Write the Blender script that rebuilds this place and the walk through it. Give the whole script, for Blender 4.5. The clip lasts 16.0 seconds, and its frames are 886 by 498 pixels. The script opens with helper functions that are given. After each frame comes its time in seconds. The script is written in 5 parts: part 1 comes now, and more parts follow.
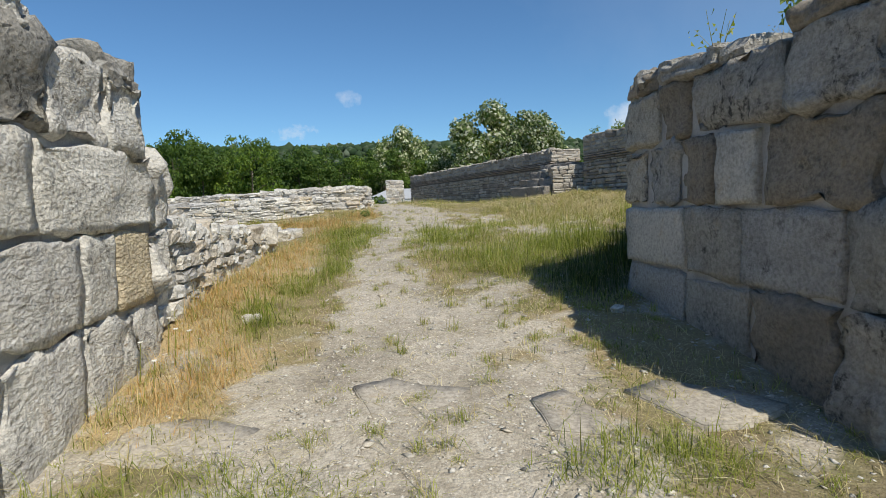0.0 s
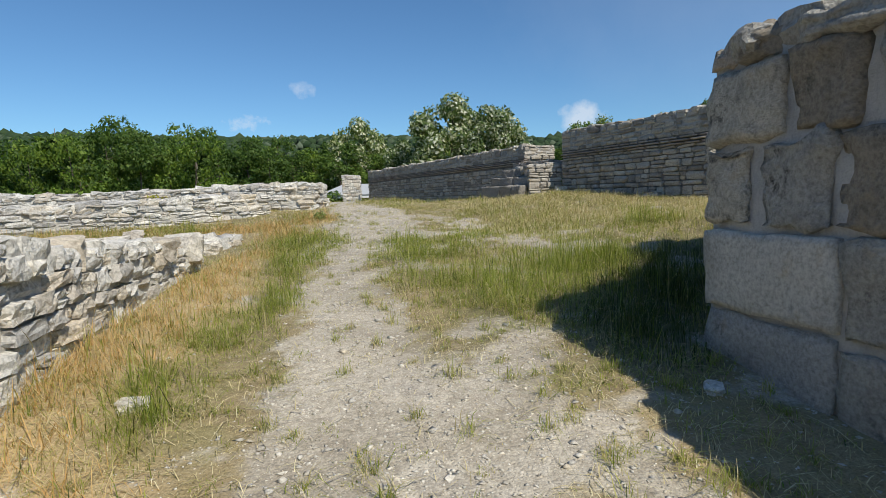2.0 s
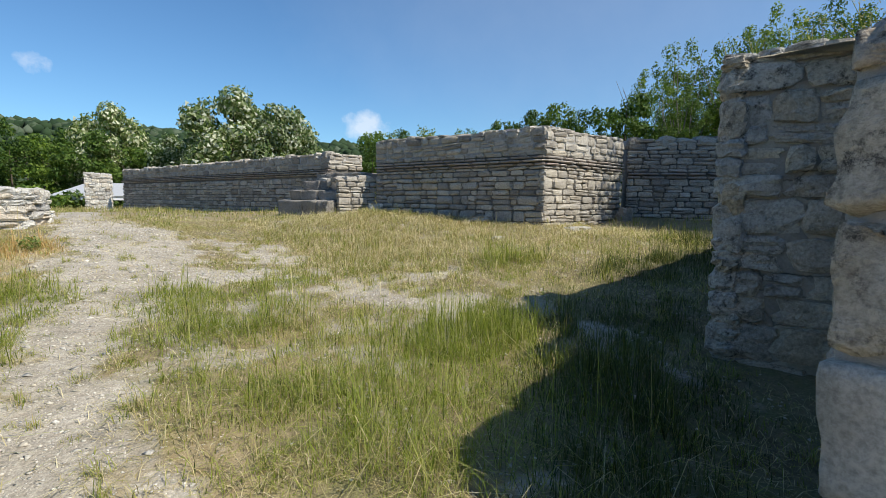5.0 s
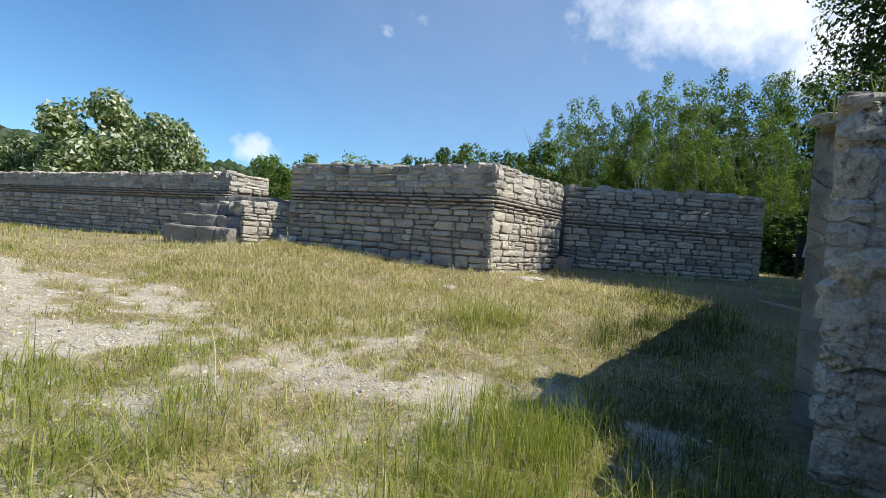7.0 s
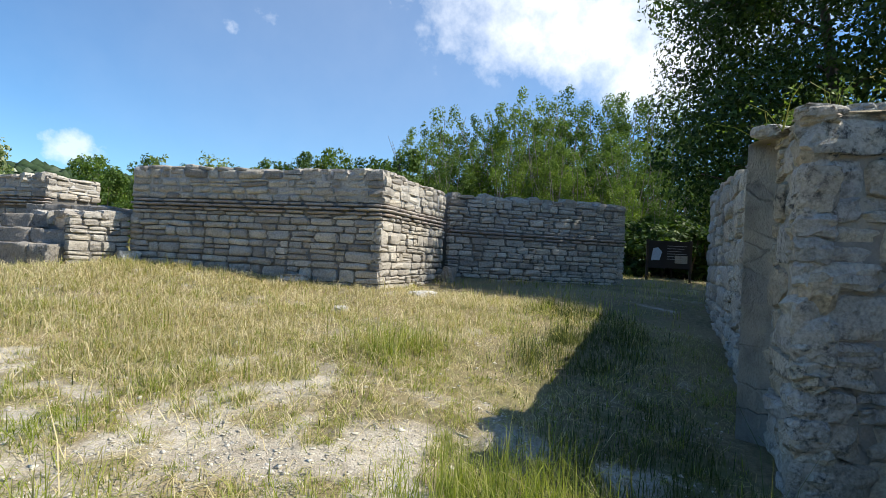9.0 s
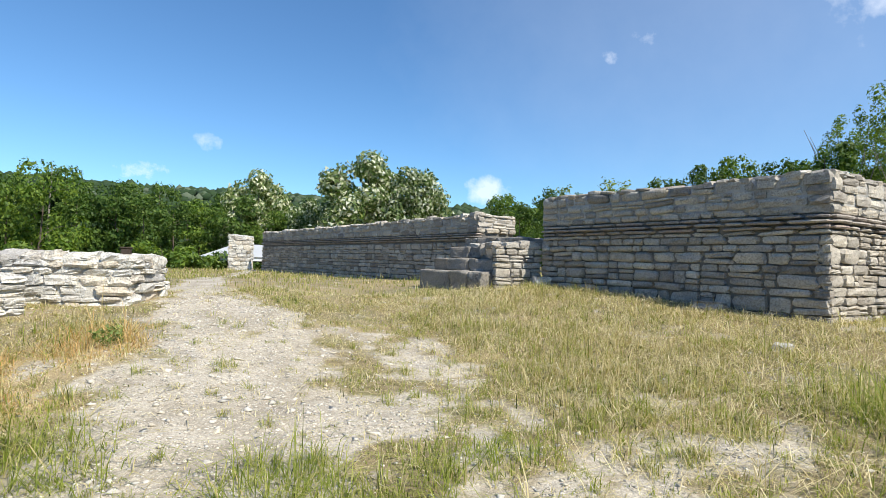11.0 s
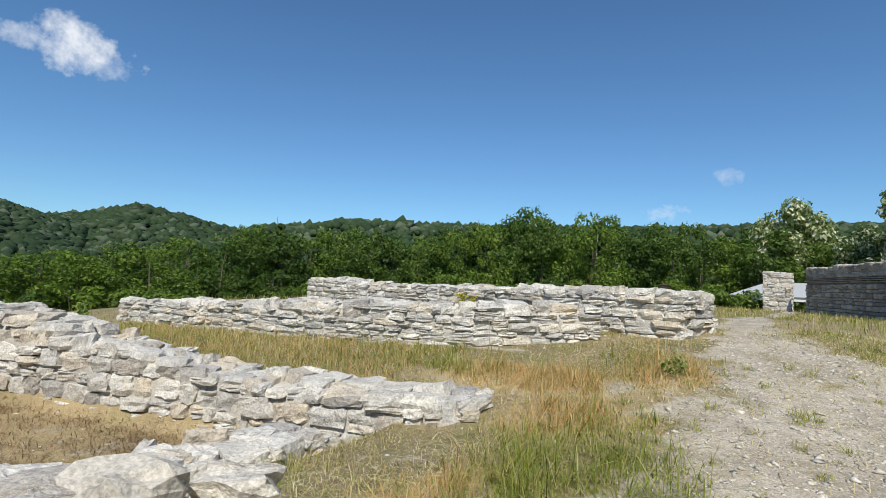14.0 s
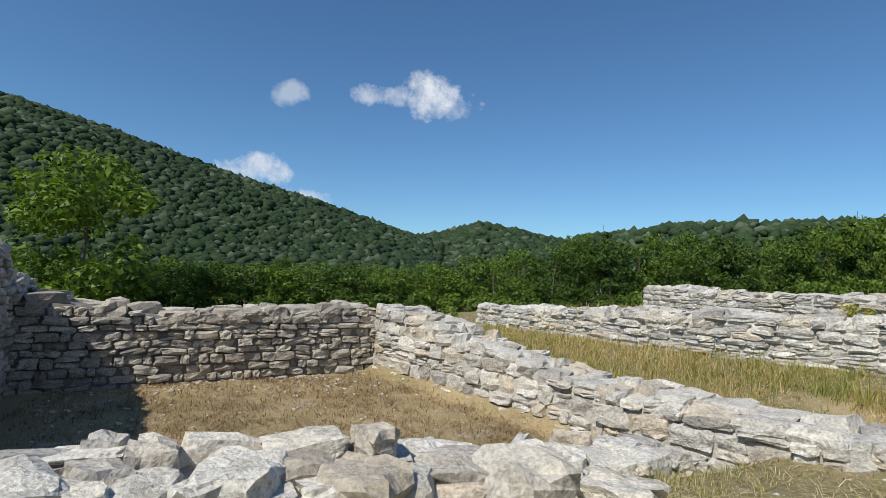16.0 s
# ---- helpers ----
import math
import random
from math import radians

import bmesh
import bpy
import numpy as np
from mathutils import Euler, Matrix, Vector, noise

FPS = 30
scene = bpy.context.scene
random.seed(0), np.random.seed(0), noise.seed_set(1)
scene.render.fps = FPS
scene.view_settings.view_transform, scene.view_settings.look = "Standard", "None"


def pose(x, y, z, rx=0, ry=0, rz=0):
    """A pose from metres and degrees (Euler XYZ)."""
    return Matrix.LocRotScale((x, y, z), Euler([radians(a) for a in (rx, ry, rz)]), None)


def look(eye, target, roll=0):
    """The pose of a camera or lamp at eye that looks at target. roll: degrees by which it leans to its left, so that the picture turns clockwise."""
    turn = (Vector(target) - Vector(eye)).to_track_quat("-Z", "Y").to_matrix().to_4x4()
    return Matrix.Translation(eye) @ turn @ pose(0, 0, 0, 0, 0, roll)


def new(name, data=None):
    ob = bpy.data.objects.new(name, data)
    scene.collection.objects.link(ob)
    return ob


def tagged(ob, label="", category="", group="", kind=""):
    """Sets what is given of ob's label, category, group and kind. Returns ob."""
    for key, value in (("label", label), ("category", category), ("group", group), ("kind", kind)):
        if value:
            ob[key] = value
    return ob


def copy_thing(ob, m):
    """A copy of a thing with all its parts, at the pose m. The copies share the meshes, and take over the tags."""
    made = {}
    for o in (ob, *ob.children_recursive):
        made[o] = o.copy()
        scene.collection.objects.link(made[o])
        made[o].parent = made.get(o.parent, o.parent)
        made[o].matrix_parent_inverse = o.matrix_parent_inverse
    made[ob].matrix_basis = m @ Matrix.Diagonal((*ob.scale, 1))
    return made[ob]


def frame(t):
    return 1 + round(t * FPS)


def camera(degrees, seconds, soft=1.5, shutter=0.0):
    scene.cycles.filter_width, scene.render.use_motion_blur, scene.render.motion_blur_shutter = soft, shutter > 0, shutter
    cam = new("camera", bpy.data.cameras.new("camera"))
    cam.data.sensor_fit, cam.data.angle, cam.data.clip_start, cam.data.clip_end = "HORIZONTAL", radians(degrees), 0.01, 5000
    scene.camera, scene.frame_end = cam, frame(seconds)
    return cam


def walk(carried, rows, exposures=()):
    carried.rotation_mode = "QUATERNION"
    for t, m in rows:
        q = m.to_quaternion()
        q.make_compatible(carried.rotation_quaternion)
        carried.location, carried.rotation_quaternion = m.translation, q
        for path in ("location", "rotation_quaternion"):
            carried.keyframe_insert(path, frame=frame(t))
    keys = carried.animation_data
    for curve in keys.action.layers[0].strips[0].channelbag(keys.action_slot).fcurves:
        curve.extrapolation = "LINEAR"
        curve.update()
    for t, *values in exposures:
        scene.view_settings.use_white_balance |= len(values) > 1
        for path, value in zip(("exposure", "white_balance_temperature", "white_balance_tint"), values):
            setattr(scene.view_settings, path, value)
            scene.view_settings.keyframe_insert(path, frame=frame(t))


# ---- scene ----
cam = camera(79.7, 16.0, 0.6)
PATH = [
    (0, (-0.025, -0.251, 1.507), (-0.028, 1.742, 1.334), -2.3),
    (0.5, (-0.102, 0.176, 1.549), (-0.123, 2.168, 1.371), -0.5),
    (1, (-0.209, 0.606, 1.619), (-0.142, 2.599, 1.465), -1.2),
    (1.5, (-0.253, 1.084, 1.617), (-0.109, 3.07, 1.431), -2.1),
    (2, (-0.289, 1.561, 1.652), (-0.125, 3.544, 1.456), -1.5),
    (2.5, (-0.342, 1.999, 1.718), (-0.149, 3.981, 1.539), -1.0),
    (3, (-0.38, 2.465, 1.754), (-0.227, 4.45, 1.571), -1.6),
    (3.5, (-0.402, 2.85, 1.798), (-0.211, 4.83, 1.593), -1.5),
    (4, (-0.419, 3.224, 1.879), (0.067, 5.155, 1.687), -0.5),
    (4.5, (-0.359, 3.589, 1.907), (0.351, 5.448, 1.709), -0.3),
    (4.7, (-0.329, 3.745, 1.928), (0.493, 5.557, 1.728), -0.3),
    (6.8, (-0.309, 5.54, 2.008), (0.906, 7.128, 1.957), 4.2),
    (7, (-0.309, 5.679, 2.03), (0.966, 7.219, 1.994), 4.2),
    (7.5, (-0.259, 5.973, 2.029), (1.188, 7.353, 2.034), 4.1),
    (8, (-0.208, 6.159, 2.078), (1.456, 7.269, 2.111), 2.3),
    (8.2, (-0.184, 6.245, 2.081), (1.54, 7.259, 2.122), 3.4),
    (10.3, (-0.165, 6.964, 2.123), (0.813, 8.708, 2.13), 0.9),
    (10.5, (-0.157, 7.028, 2.114), (0.653, 8.857, 2.132), 0.7),
    (11, (-0.158, 7.136, 2.119), (0.357, 9.068, 2.166), 1.6),
    (11.5, (-0.217, 7.198, 2.106), (-0.016, 9.187, 2.166), 1.7),
    (12, (-0.274, 7.209, 2.094), (-0.364, 9.206, 2.173), 1.8),
    (12.5, (-0.344, 7.216, 2.095), (-0.734, 9.176, 2.186), 2.1),
    (13, (-0.411, 7.199, 2.096), (-1.167, 9.048, 2.196), 1.8),
    (13.5, (-0.462, 7.183, 2.09), (-1.431, 8.928, 2.208), 2.5),
    (14, (-0.505, 7.141, 2.084), (-1.723, 8.722, 2.205), 2.5),
    (14.5, (-0.564, 7.109, 2.077), (-2.002, 8.495, 2.194), 2.5),
    (15, (-0.621, 7.062, 2.075), (-2.253, 8.212, 2.185), 2.6),
    (15.5, (-0.655, 7.024, 2.071), (-2.46, 7.879, 2.178), 1.9),
    (16, (-0.677, 6.988, 2.07), (-2.573, 7.617, 2.172), 2.2),
]
EXPOSURES = [(0.0, -0.12), (3.5, -0.1), (4.5, 0.05), (6.8, 0.33), (8.0, 0.41), (10.3, 0.55), (11.0, 0.46), (12.0, 0.2), (13.0, 0.05), (14.5, -0.12), (16.0, -0.18)]
walk(cam, [(t, look(eye, target, roll)) for t, eye, target, roll in PATH], EXPOSURES)

# ---- light ----
SUN_DIR = Vector((0.47, -0.71, 1.0)).normalized()
world = bpy.data.worlds.new("sky")
scene.world = world
world.use_nodes = True
wt = world.node_tree
for n in list(wt.nodes):
    wt.nodes.remove(n)


def wnode(kind, **kw):
    n = wt.nodes.new(kind)
    for k, v in kw.items():
        n.inputs[k].default_value = v
    return n


def wmath(op, a, b=None):
    n = wt.nodes.new("ShaderNodeMath")
    n.operation = op
    for i, v in enumerate((a, b)):
        if v is None:
            continue
        if isinstance(v, (int, float)):
            n.inputs[i].default_value = v
        else:
            wt.links.new(v, n.inputs[i])
    return n.outputs[0]


sky = wt.nodes.new("ShaderNodeTexSky")
sky.sky_type = "NISHITA"
sky.sun_disc = False
sky.sun_elevation = math.asin(SUN_DIR.z)
sky.sun_rotation = math.atan2(SUN_DIR.x, SUN_DIR.y)
sky.altitude, sky.air_density, sky.dust_density, sky.ozone_density = 300, 1.0, 0.25, 3.2
coord = wt.nodes.new("ShaderNodeTexCoord")
# small fair-weather clouds: (heading in degrees left of +y, elevation, half width, half height, amount)
CLOUDS = [(73.2, 19.0, 4.6, 2.3, 1.0), (78.5, 18.6, 4.2, 1.2, 0.75), (70.5, 17.8, 2.0, 1.6, 0.6), (88.5, 18.1, 1.9, 1.2, 0.45), (92.2, 10.1, 4.4, 1.6, 0.9),
          (86.2, 7.7, 3.2, 0.9, 0.8), (14.3, 7.7, 2.7, 1.0, 0.9), (-19.6, 7.8, 3.0, 1.5, 0.6), (9.3, 11.2, 1.3, 0.9, 0.5), (-32.2, 20.8, 1.1, 1.0, 0.55),
          (-35.8, 22.4, 2.1, 1.1, 0.35), (-66.0, 25.0, 9.0, 7.0, 1.0), (-72.0, 23.0, 10.0, 7.5, 1.0), (-80.0, 27.0, 12.0, 9.0, 1.0), (-76.0, 19.0, 7.0, 5.5, 1.0), (-60.0, 27.0, 11.0, 8.0, 0.9), (-50.0, 27.0, 38.0, 26.0, 0.16)]
wnoise = wnode("ShaderNodeTexNoise", Scale=13.0, Detail=8.0, Roughness=0.62)
wt.links.new(coord.outputs["Generated"], wnoise.inputs["Vector"])
total = None
for az, el, hw, hh, amount in CLOUDS:
    a, e = radians(az), radians(el)
    d = Vector((-math.sin(a) * math.cos(e), math.cos(a) * math.cos(e), math.sin(e)))
    right = Vector((math.cos(a), math.sin(a), 0))
    up = right.cross(d)
    terms = []
    for axis, half in ((right, hw), (up, hh)):
        dot = wt.nodes.new("ShaderNodeVectorMath")
        dot.operation = "DOT_PRODUCT"
        wt.links.new(coord.outputs["Generated"], dot.inputs[0])
        dot.inputs[1].default_value = axis
        q = wmath("DIVIDE", dot.outputs["Value"], math.sin(radians(half)))
        terms.append(wmath("MULTIPLY", q, q))
    front = wt.nodes.new("ShaderNodeVectorMath")
    front.operation = "DOT_PRODUCT"
    wt.links.new(coord.outputs["Generated"], front.inputs[0])
    front.inputs[1].default_value = d
    r = wmath("SUBTRACT", 1.0, wmath("ADD", terms[0], terms[1]))
    r = wmath("ADD", r, wmath("MULTIPLY", wmath("SUBTRACT", wnoise.outputs["Fac"], 0.53 if hw < 6 else 0.44), 6.5 if hw < 6 else (2.6 if hw < 30 else 0.5)))
    r = wmath("MULTIPLY", wmath("MINIMUM", wmath("MAXIMUM", wmath("MULTIPLY", r, 0.75), 0.0), 1.0), amount)
    r = wmath("MULTIPLY", r, wmath("GREATER_THAN", front.outputs["Value"], 0.5))
    total = r if total is None else wmath("MAXIMUM", total, r)
total = wmath("MINIMUM", total, 1.0)
mix = wt.nodes.new("ShaderNodeMixRGB")
mix.inputs["Color2"].default_value = (7.6, 8.0, 8.6, 1)
wt.links.new(total, mix.inputs["Fac"])
balance = wt.nodes.new("ShaderNodeMixRGB")
balance.blend_type = "MULTIPLY"
balance.inputs["Fac"].default_value = 1.0
balance.inputs["Color2"].default_value = (0.672, 0.95, 1.12, 1)
wt.links.new(sky.outputs["Color"], balance.inputs["Color1"])
wt.links.new(balance.outputs["Color"], mix.inputs["Color1"])
bg = wnode("ShaderNodeBackground", Strength=0.113)
wt.links.new(mix.outputs["Color"], bg.inputs["Color"])
wout = wt.nodes.new("ShaderNodeOutputWorld")
wt.links.new(bg.outputs[0], wout.inputs[0])

sun = new("sun", bpy.data.lights.new("sun", "SUN"))
sun.data.energy, sun.data.angle, sun.data.color = 5.0, radians(0.53), (1.0, 0.935, 0.81)
sun.matrix_world = look(SUN_DIR * 50, (0, 0, 0))


# ---- materials ----
class Mat:
    """A small wrapper for building node materials."""

    def __init__(self, name, rough=0.9):
        self.m = bpy.data.materials.new(name)
        self.m.use_nodes = True
        self.t = self.m.node_tree
        self.b = self.t.nodes["Principled BSDF"]
        self.b.inputs["Roughness"].default_value = rough
        self.b.inputs["Specular IOR Level"].default_value = 0.25
        self.pos = None

    def node(self, kind, **kw):
        n = self.t.nodes.new(kind)
        for k, v in kw.items():
            k = k.replace("_", " ")
            if hasattr(v, "is_output"):
                self.t.links.new(v, n.inputs[k])
            else:
                n.inputs[k].default_value = v
        return n

    def place(self):
        """World position, so that grain keeps its true size on scaled stones."""
        if self.pos is None:
            self.pos = self.t.nodes.new("ShaderNodeNewGeometry").outputs["Position"]
        return self.pos

    def noise(self, scale, detail=4, rough=0.55, dist=0.0):
        return self.node("ShaderNodeTexNoise", Vector=self.place(), Scale=scale, Detail=detail, Roughness=rough, Distortion=dist).outputs["Fac"]

    def ramp(self, fac, stops):
        n = self.t.nodes.new("ShaderNodeValToRGB")
        self.t.links.new(fac, n.inputs["Fac"])
        el = n.color_ramp.elements
        while len(el) < len(stops):
            el.new(0.5)
        for e, (p, c) in zip(el, stops):
            e.position = p
            e.color = (*c, 1) if len(c) == 3 else c
        return n.outputs["Color"]

    def mix(self, fac, a, b, mode="MIX"):
        n = self.t.nodes.new("ShaderNodeMixRGB")
        n.blend_type = mode
        for k, v in (("Fac", fac), ("Color1", a), ("Color2", b)):
            if hasattr(v, "is_output"):
                self.t.links.new(v, n.inputs[k])
            else:
                n.inputs[k].default_value = v if isinstance(v, float) else (*v, 1)
        return n.outputs["Color"]

    def step(self, fac, lo, hi):
        return self.ramp(fac, [(lo, (0, 0, 0)), (hi, (1, 1, 1))])

    def math(self, op, a, b):
        n = self.t.nodes.new("ShaderNodeMath")
        n.operation = op
        for i, v in enumerate((a, b)):
            if hasattr(v, "is_output"):
                self.t.links.new(v, n.inputs[i])
            else:
                n.inputs[i].default_value = v
        return n.outputs[0]

    def color(self, c):
        if hasattr(c, "is_output"):
            self.t.links.new(c, self.b.inputs["Base Color"])
        else:
            self.b.inputs["Base Color"].default_value = (*c, 1)

    def bump(self, height, strength=0.5, distance=0.02):
        n = self.node("ShaderNodeBump", Height=height, Strength=strength, Distance=distance)
        self.t.links.new(n.outputs["Normal"], self.b.inputs["Normal"])

    def random(self, island=False):
        if island:
            return self.t.nodes.new("ShaderNodeNewGeometry").outputs["Random Per Island"]
        return self.t.nodes.new("ShaderNodeObjectInfo").outputs["Random"]


def stone_material(name, palette, lichen=0.5, island=False, chisel=0.0, peck=0.0, dark=(0.06, 0.058, 0.052), bump=0.7):
    m = Mat(name, 0.92)
    base = m.ramp(m.random(island), [(i / (len(palette) - 1), c) for i, c in enumerate(palette)])
    grain = m.noise(38, 6, 0.65)
    patches = m.noise(3.1, 5, 0.6, 0.4)
    c = m.mix(0.55, base, m.ramp(patches, [(0.25, (0.55, 0.54, 0.52)), (0.5, (1, 1, 1)), (0.75, (1.22, 1.2, 1.12))]), "MULTIPLY")
    c = m.mix(0.75, c, m.ramp(grain, [(0.3, (0.5, 0.49, 0.48)), (0.6, (1.15, 1.15, 1.15))]), "MULTIPLY")
    ochre = m.step(m.noise(5.5, 4, 0.6), 0.6, 0.72)
    c = m.mix(m.math("MULTIPLY", ochre, 0.35), c, (0.42, 0.31, 0.17))
    soot = m.step(m.noise(1.4, 6, 0.65, 0.6), 0.5, 0.68)
    c = m.mix(m.math("MULTIPLY", soot, 0.35 * lichen), c, tuple(v * 2.4 for v in dark))
    spots = m.math("MULTIPLY", m.step(m.noise(14, 9, 0.78), 0.5, 0.62), m.step(m.noise(1.9, 5, 0.65), 0.46, 0.6))
    c = m.mix(m.math("MULTIPLY", spots, lichen), c, dark)
    m.color(c)
    h = m.math("ADD", m.math("MULTIPLY", grain, 0.5), m.noise(11, 5, 0.6))
    pits = m.node("ShaderNodeTexVoronoi", Vector=m.place(), Scale=42.0).outputs["Distance"]
    h = m.math("ADD", h, m.math("MULTIPLY", pits, 0.12))
    if chisel:
        w = m.node("ShaderNodeTexWave", Vector=m.place(), Scale=13.0, Distortion=14.0, Detail=4.0, Detail_Scale=1.4)
        w.bands_direction = "Z"
        h = m.math("ADD", h, m.math("MULTIPLY", w.outputs["Fac"], chisel))
    if peck:
        low = m.node("ShaderNodeMapping", Vector=m.place(), Scale=(24.0, 24.0, 40.0))
        v = m.node("ShaderNodeTexVoronoi", Vector=low.outputs[0], Scale=1.0)
        v.feature = "SMOOTH_F1"
        h = m.math("ADD", h, m.math("MULTIPLY", v.outputs["Distance"], peck))
    m.bump(h, bump, 0.03)
    return m.m


GREY = [(0.49, 0.455, 0.40), (0.355, 0.33, 0.295), (0.56, 0.52, 0.45), (0.42, 0.395, 0.355), (0.28, 0.255, 0.225), (0.50, 0.45, 0.375), (0.44, 0.415, 0.375), (0.60, 0.565, 0.50)]
PALE = [(0.67, 0.645, 0.59), (0.54, 0.525, 0.49), (0.75, 0.725, 0.665), (0.62, 0.545, 0.44), (0.44, 0.43, 0.415), (0.71, 0.69, 0.645), (0.60, 0.585, 0.55)]
GATE = [(0.44, 0.415, 0.36), (0.34, 0.325, 0.29), (0.48, 0.44, 0.365), (0.39, 0.38, 0.36), (0.43, 0.375, 0.305)]
stone_grey = stone_material("grey_limestone", GREY, 0.45)
stone_grey_rest = stone_material("grey_limestone_rest", GREY, 0.45, True)
stone_pale = stone_material("pale_limestone", PALE, 0.6, bump=1.0)
stone_pale_rest = stone_material("pale_limestone_rest", PALE, 0.6, True, bump=1.0)
stone_gate = stone_material("gate_limestone", GATE, 1.0, False, 0.08, bump=0.9)
stone_step = stone_material("step_stone", [(0.27, 0.25, 0.225), (0.36, 0.335, 0.30), (0.22, 0.205, 0.185), (0.31, 0.285, 0.25)], 0.9, bump=0.8)
stone_jamb = stone_material("jamb_limestone", [(0.56, 0.53, 0.475), (0.44, 0.425, 0.39), (0.60, 0.54, 0.43), (0.53, 0.515, 0.475), (0.54, 0.455, 0.33)], 1.0, bump=1.1)
stone_gate_pale = stone_material("gate_limestone_pale", [(0.68, 0.65, 0.59), (0.58, 0.56, 0.52), (0.72, 0.69, 0.62), (0.63, 0.61, 0.56)], 0.75, False, 0.06, 0.4, bump=1.0)
stone_gate_buff = stone_material("gate_limestone_buff", [(0.56, 0.46, 0.31), (0.60, 0.51, 0.36)], 0.2, False, 0.1, 0.7, bump=1.0)
stone_gate_worn = stone_material("gate_limestone_worn", [(0.33, 0.32, 0.29), (0.42, 0.40, 0.36), (0.37, 0.345, 0.30)], 1.2, bump=1.2)
stone_gate_brown = stone_material("gate_limestone_brown", [(0.30, 0.26, 0.205), (0.26, 0.23, 0.19), (0.34, 0.295, 0.23)], 0.9, bump=1.1)
stone_gate_clean = stone_material("gate_limestone_clean", [(0.52, 0.49, 0.43), (0.47, 0.45, 0.405)], 0.25, bump=0.6)
stone_band = stone_material("band_course", [(0.40, 0.33, 0.29), (0.44, 0.41, 0.375), (0.33, 0.29, 0.265), (0.46, 0.42, 0.37)], 0.3)
stone_band_rest = stone_material("band_course_rest", [(0.40, 0.33, 0.29), (0.44, 0.41, 0.375), (0.33, 0.29, 0.265), (0.46, 0.42, 0.37)], 0.3, True)


def mortar_material(name, tone, cracks=0.0):
    m = Mat(name, 0.95)
    n = m.noise(4.0, 5, 0.6)
    g = m.noise(60, 5, 0.7)
    c = m.ramp(n, [(0.3, tuple(v * 0.72 for v in tone)), (0.55, tone), (0.75, tuple(min(1, v * 1.18) for v in tone))])
    c = m.mix(0.5, c, m.ramp(g, [(0.3, (0.7, 0.7, 0.7)), (0.65, (1.1, 1.1, 1.1))]), "MULTIPLY")
    c = m.mix(m.math("MULTIPLY", m.step(m.noise(7, 5, 0.7), 0.58, 0.7), 0.4), c, tuple(v * 0.4 for v in tone))
    h = m.math("ADD", g, m.math("MULTIPLY", m.noise(14, 4), 1.5))
    if cracks:
        warp = m.node("ShaderNodeTexNoise", Vector=m.place(), Scale=3.0, Detail=5.0).outputs["Color"]
        flat = m.node("ShaderNodeVectorMath")
        flat.operation = "MULTIPLY_ADD"
        m.t.links.new(warp, flat.inputs[0])
        flat.inputs[1].default_value = (0.35, 0.35, 0.25)
        m.t.links.new(m.place(), flat.inputs[2])
        low = m.node("ShaderNodeMapping", Vector=flat.outputs[0], Scale=(1.6, 1.6, 4.2))
        v = m.node("ShaderNodeTexVoronoi", Vector=low.outputs[0], Scale=1.0)
        v.feature = "DISTANCE_TO_EDGE"
        cell = m.node("ShaderNodeTexVoronoi", Vector=low.outputs[0], Scale=1.0).outputs["Color"]
        c = m.mix(0.6, c, m.ramp(cell, [(0.1, (0.62, 0.62, 0.64)), (0.5, (1, 0.97, 0.9)), (0.9, (1.3, 1.24, 1.1))]), "MULTIPLY")
        line = m.math("MULTIPLY", m.math("SUBTRACT", 1.0, m.step(v.outputs["Distance"], 0.0, 0.035)), m.step(m.noise(1.3, 3), 0.42, 0.6))
        c = m.mix(m.math("MULTIPLY", line, cracks), c, tuple(t * 0.18 for t in tone))
        h = m.math("SUBTRACT", h, m.math("MULTIPLY", line, 1.6))
    m.color(c)
    m.bump(h, 0.6, 0.02)
    return m.m


mortar_grey = mortar_material("grey_mortar", (0.46, 0.45, 0.43))
mortar_jamb = mortar_material("jamb_mortar", (0.47, 0.445, 0.39), 0.85)
mortar_dark = mortar_material("shadowed_joint_mortar", (0.21, 0.2, 0.185))
mortar_pale = mortar_material("pale_mortar", (0.58, 0.55, 0.49))


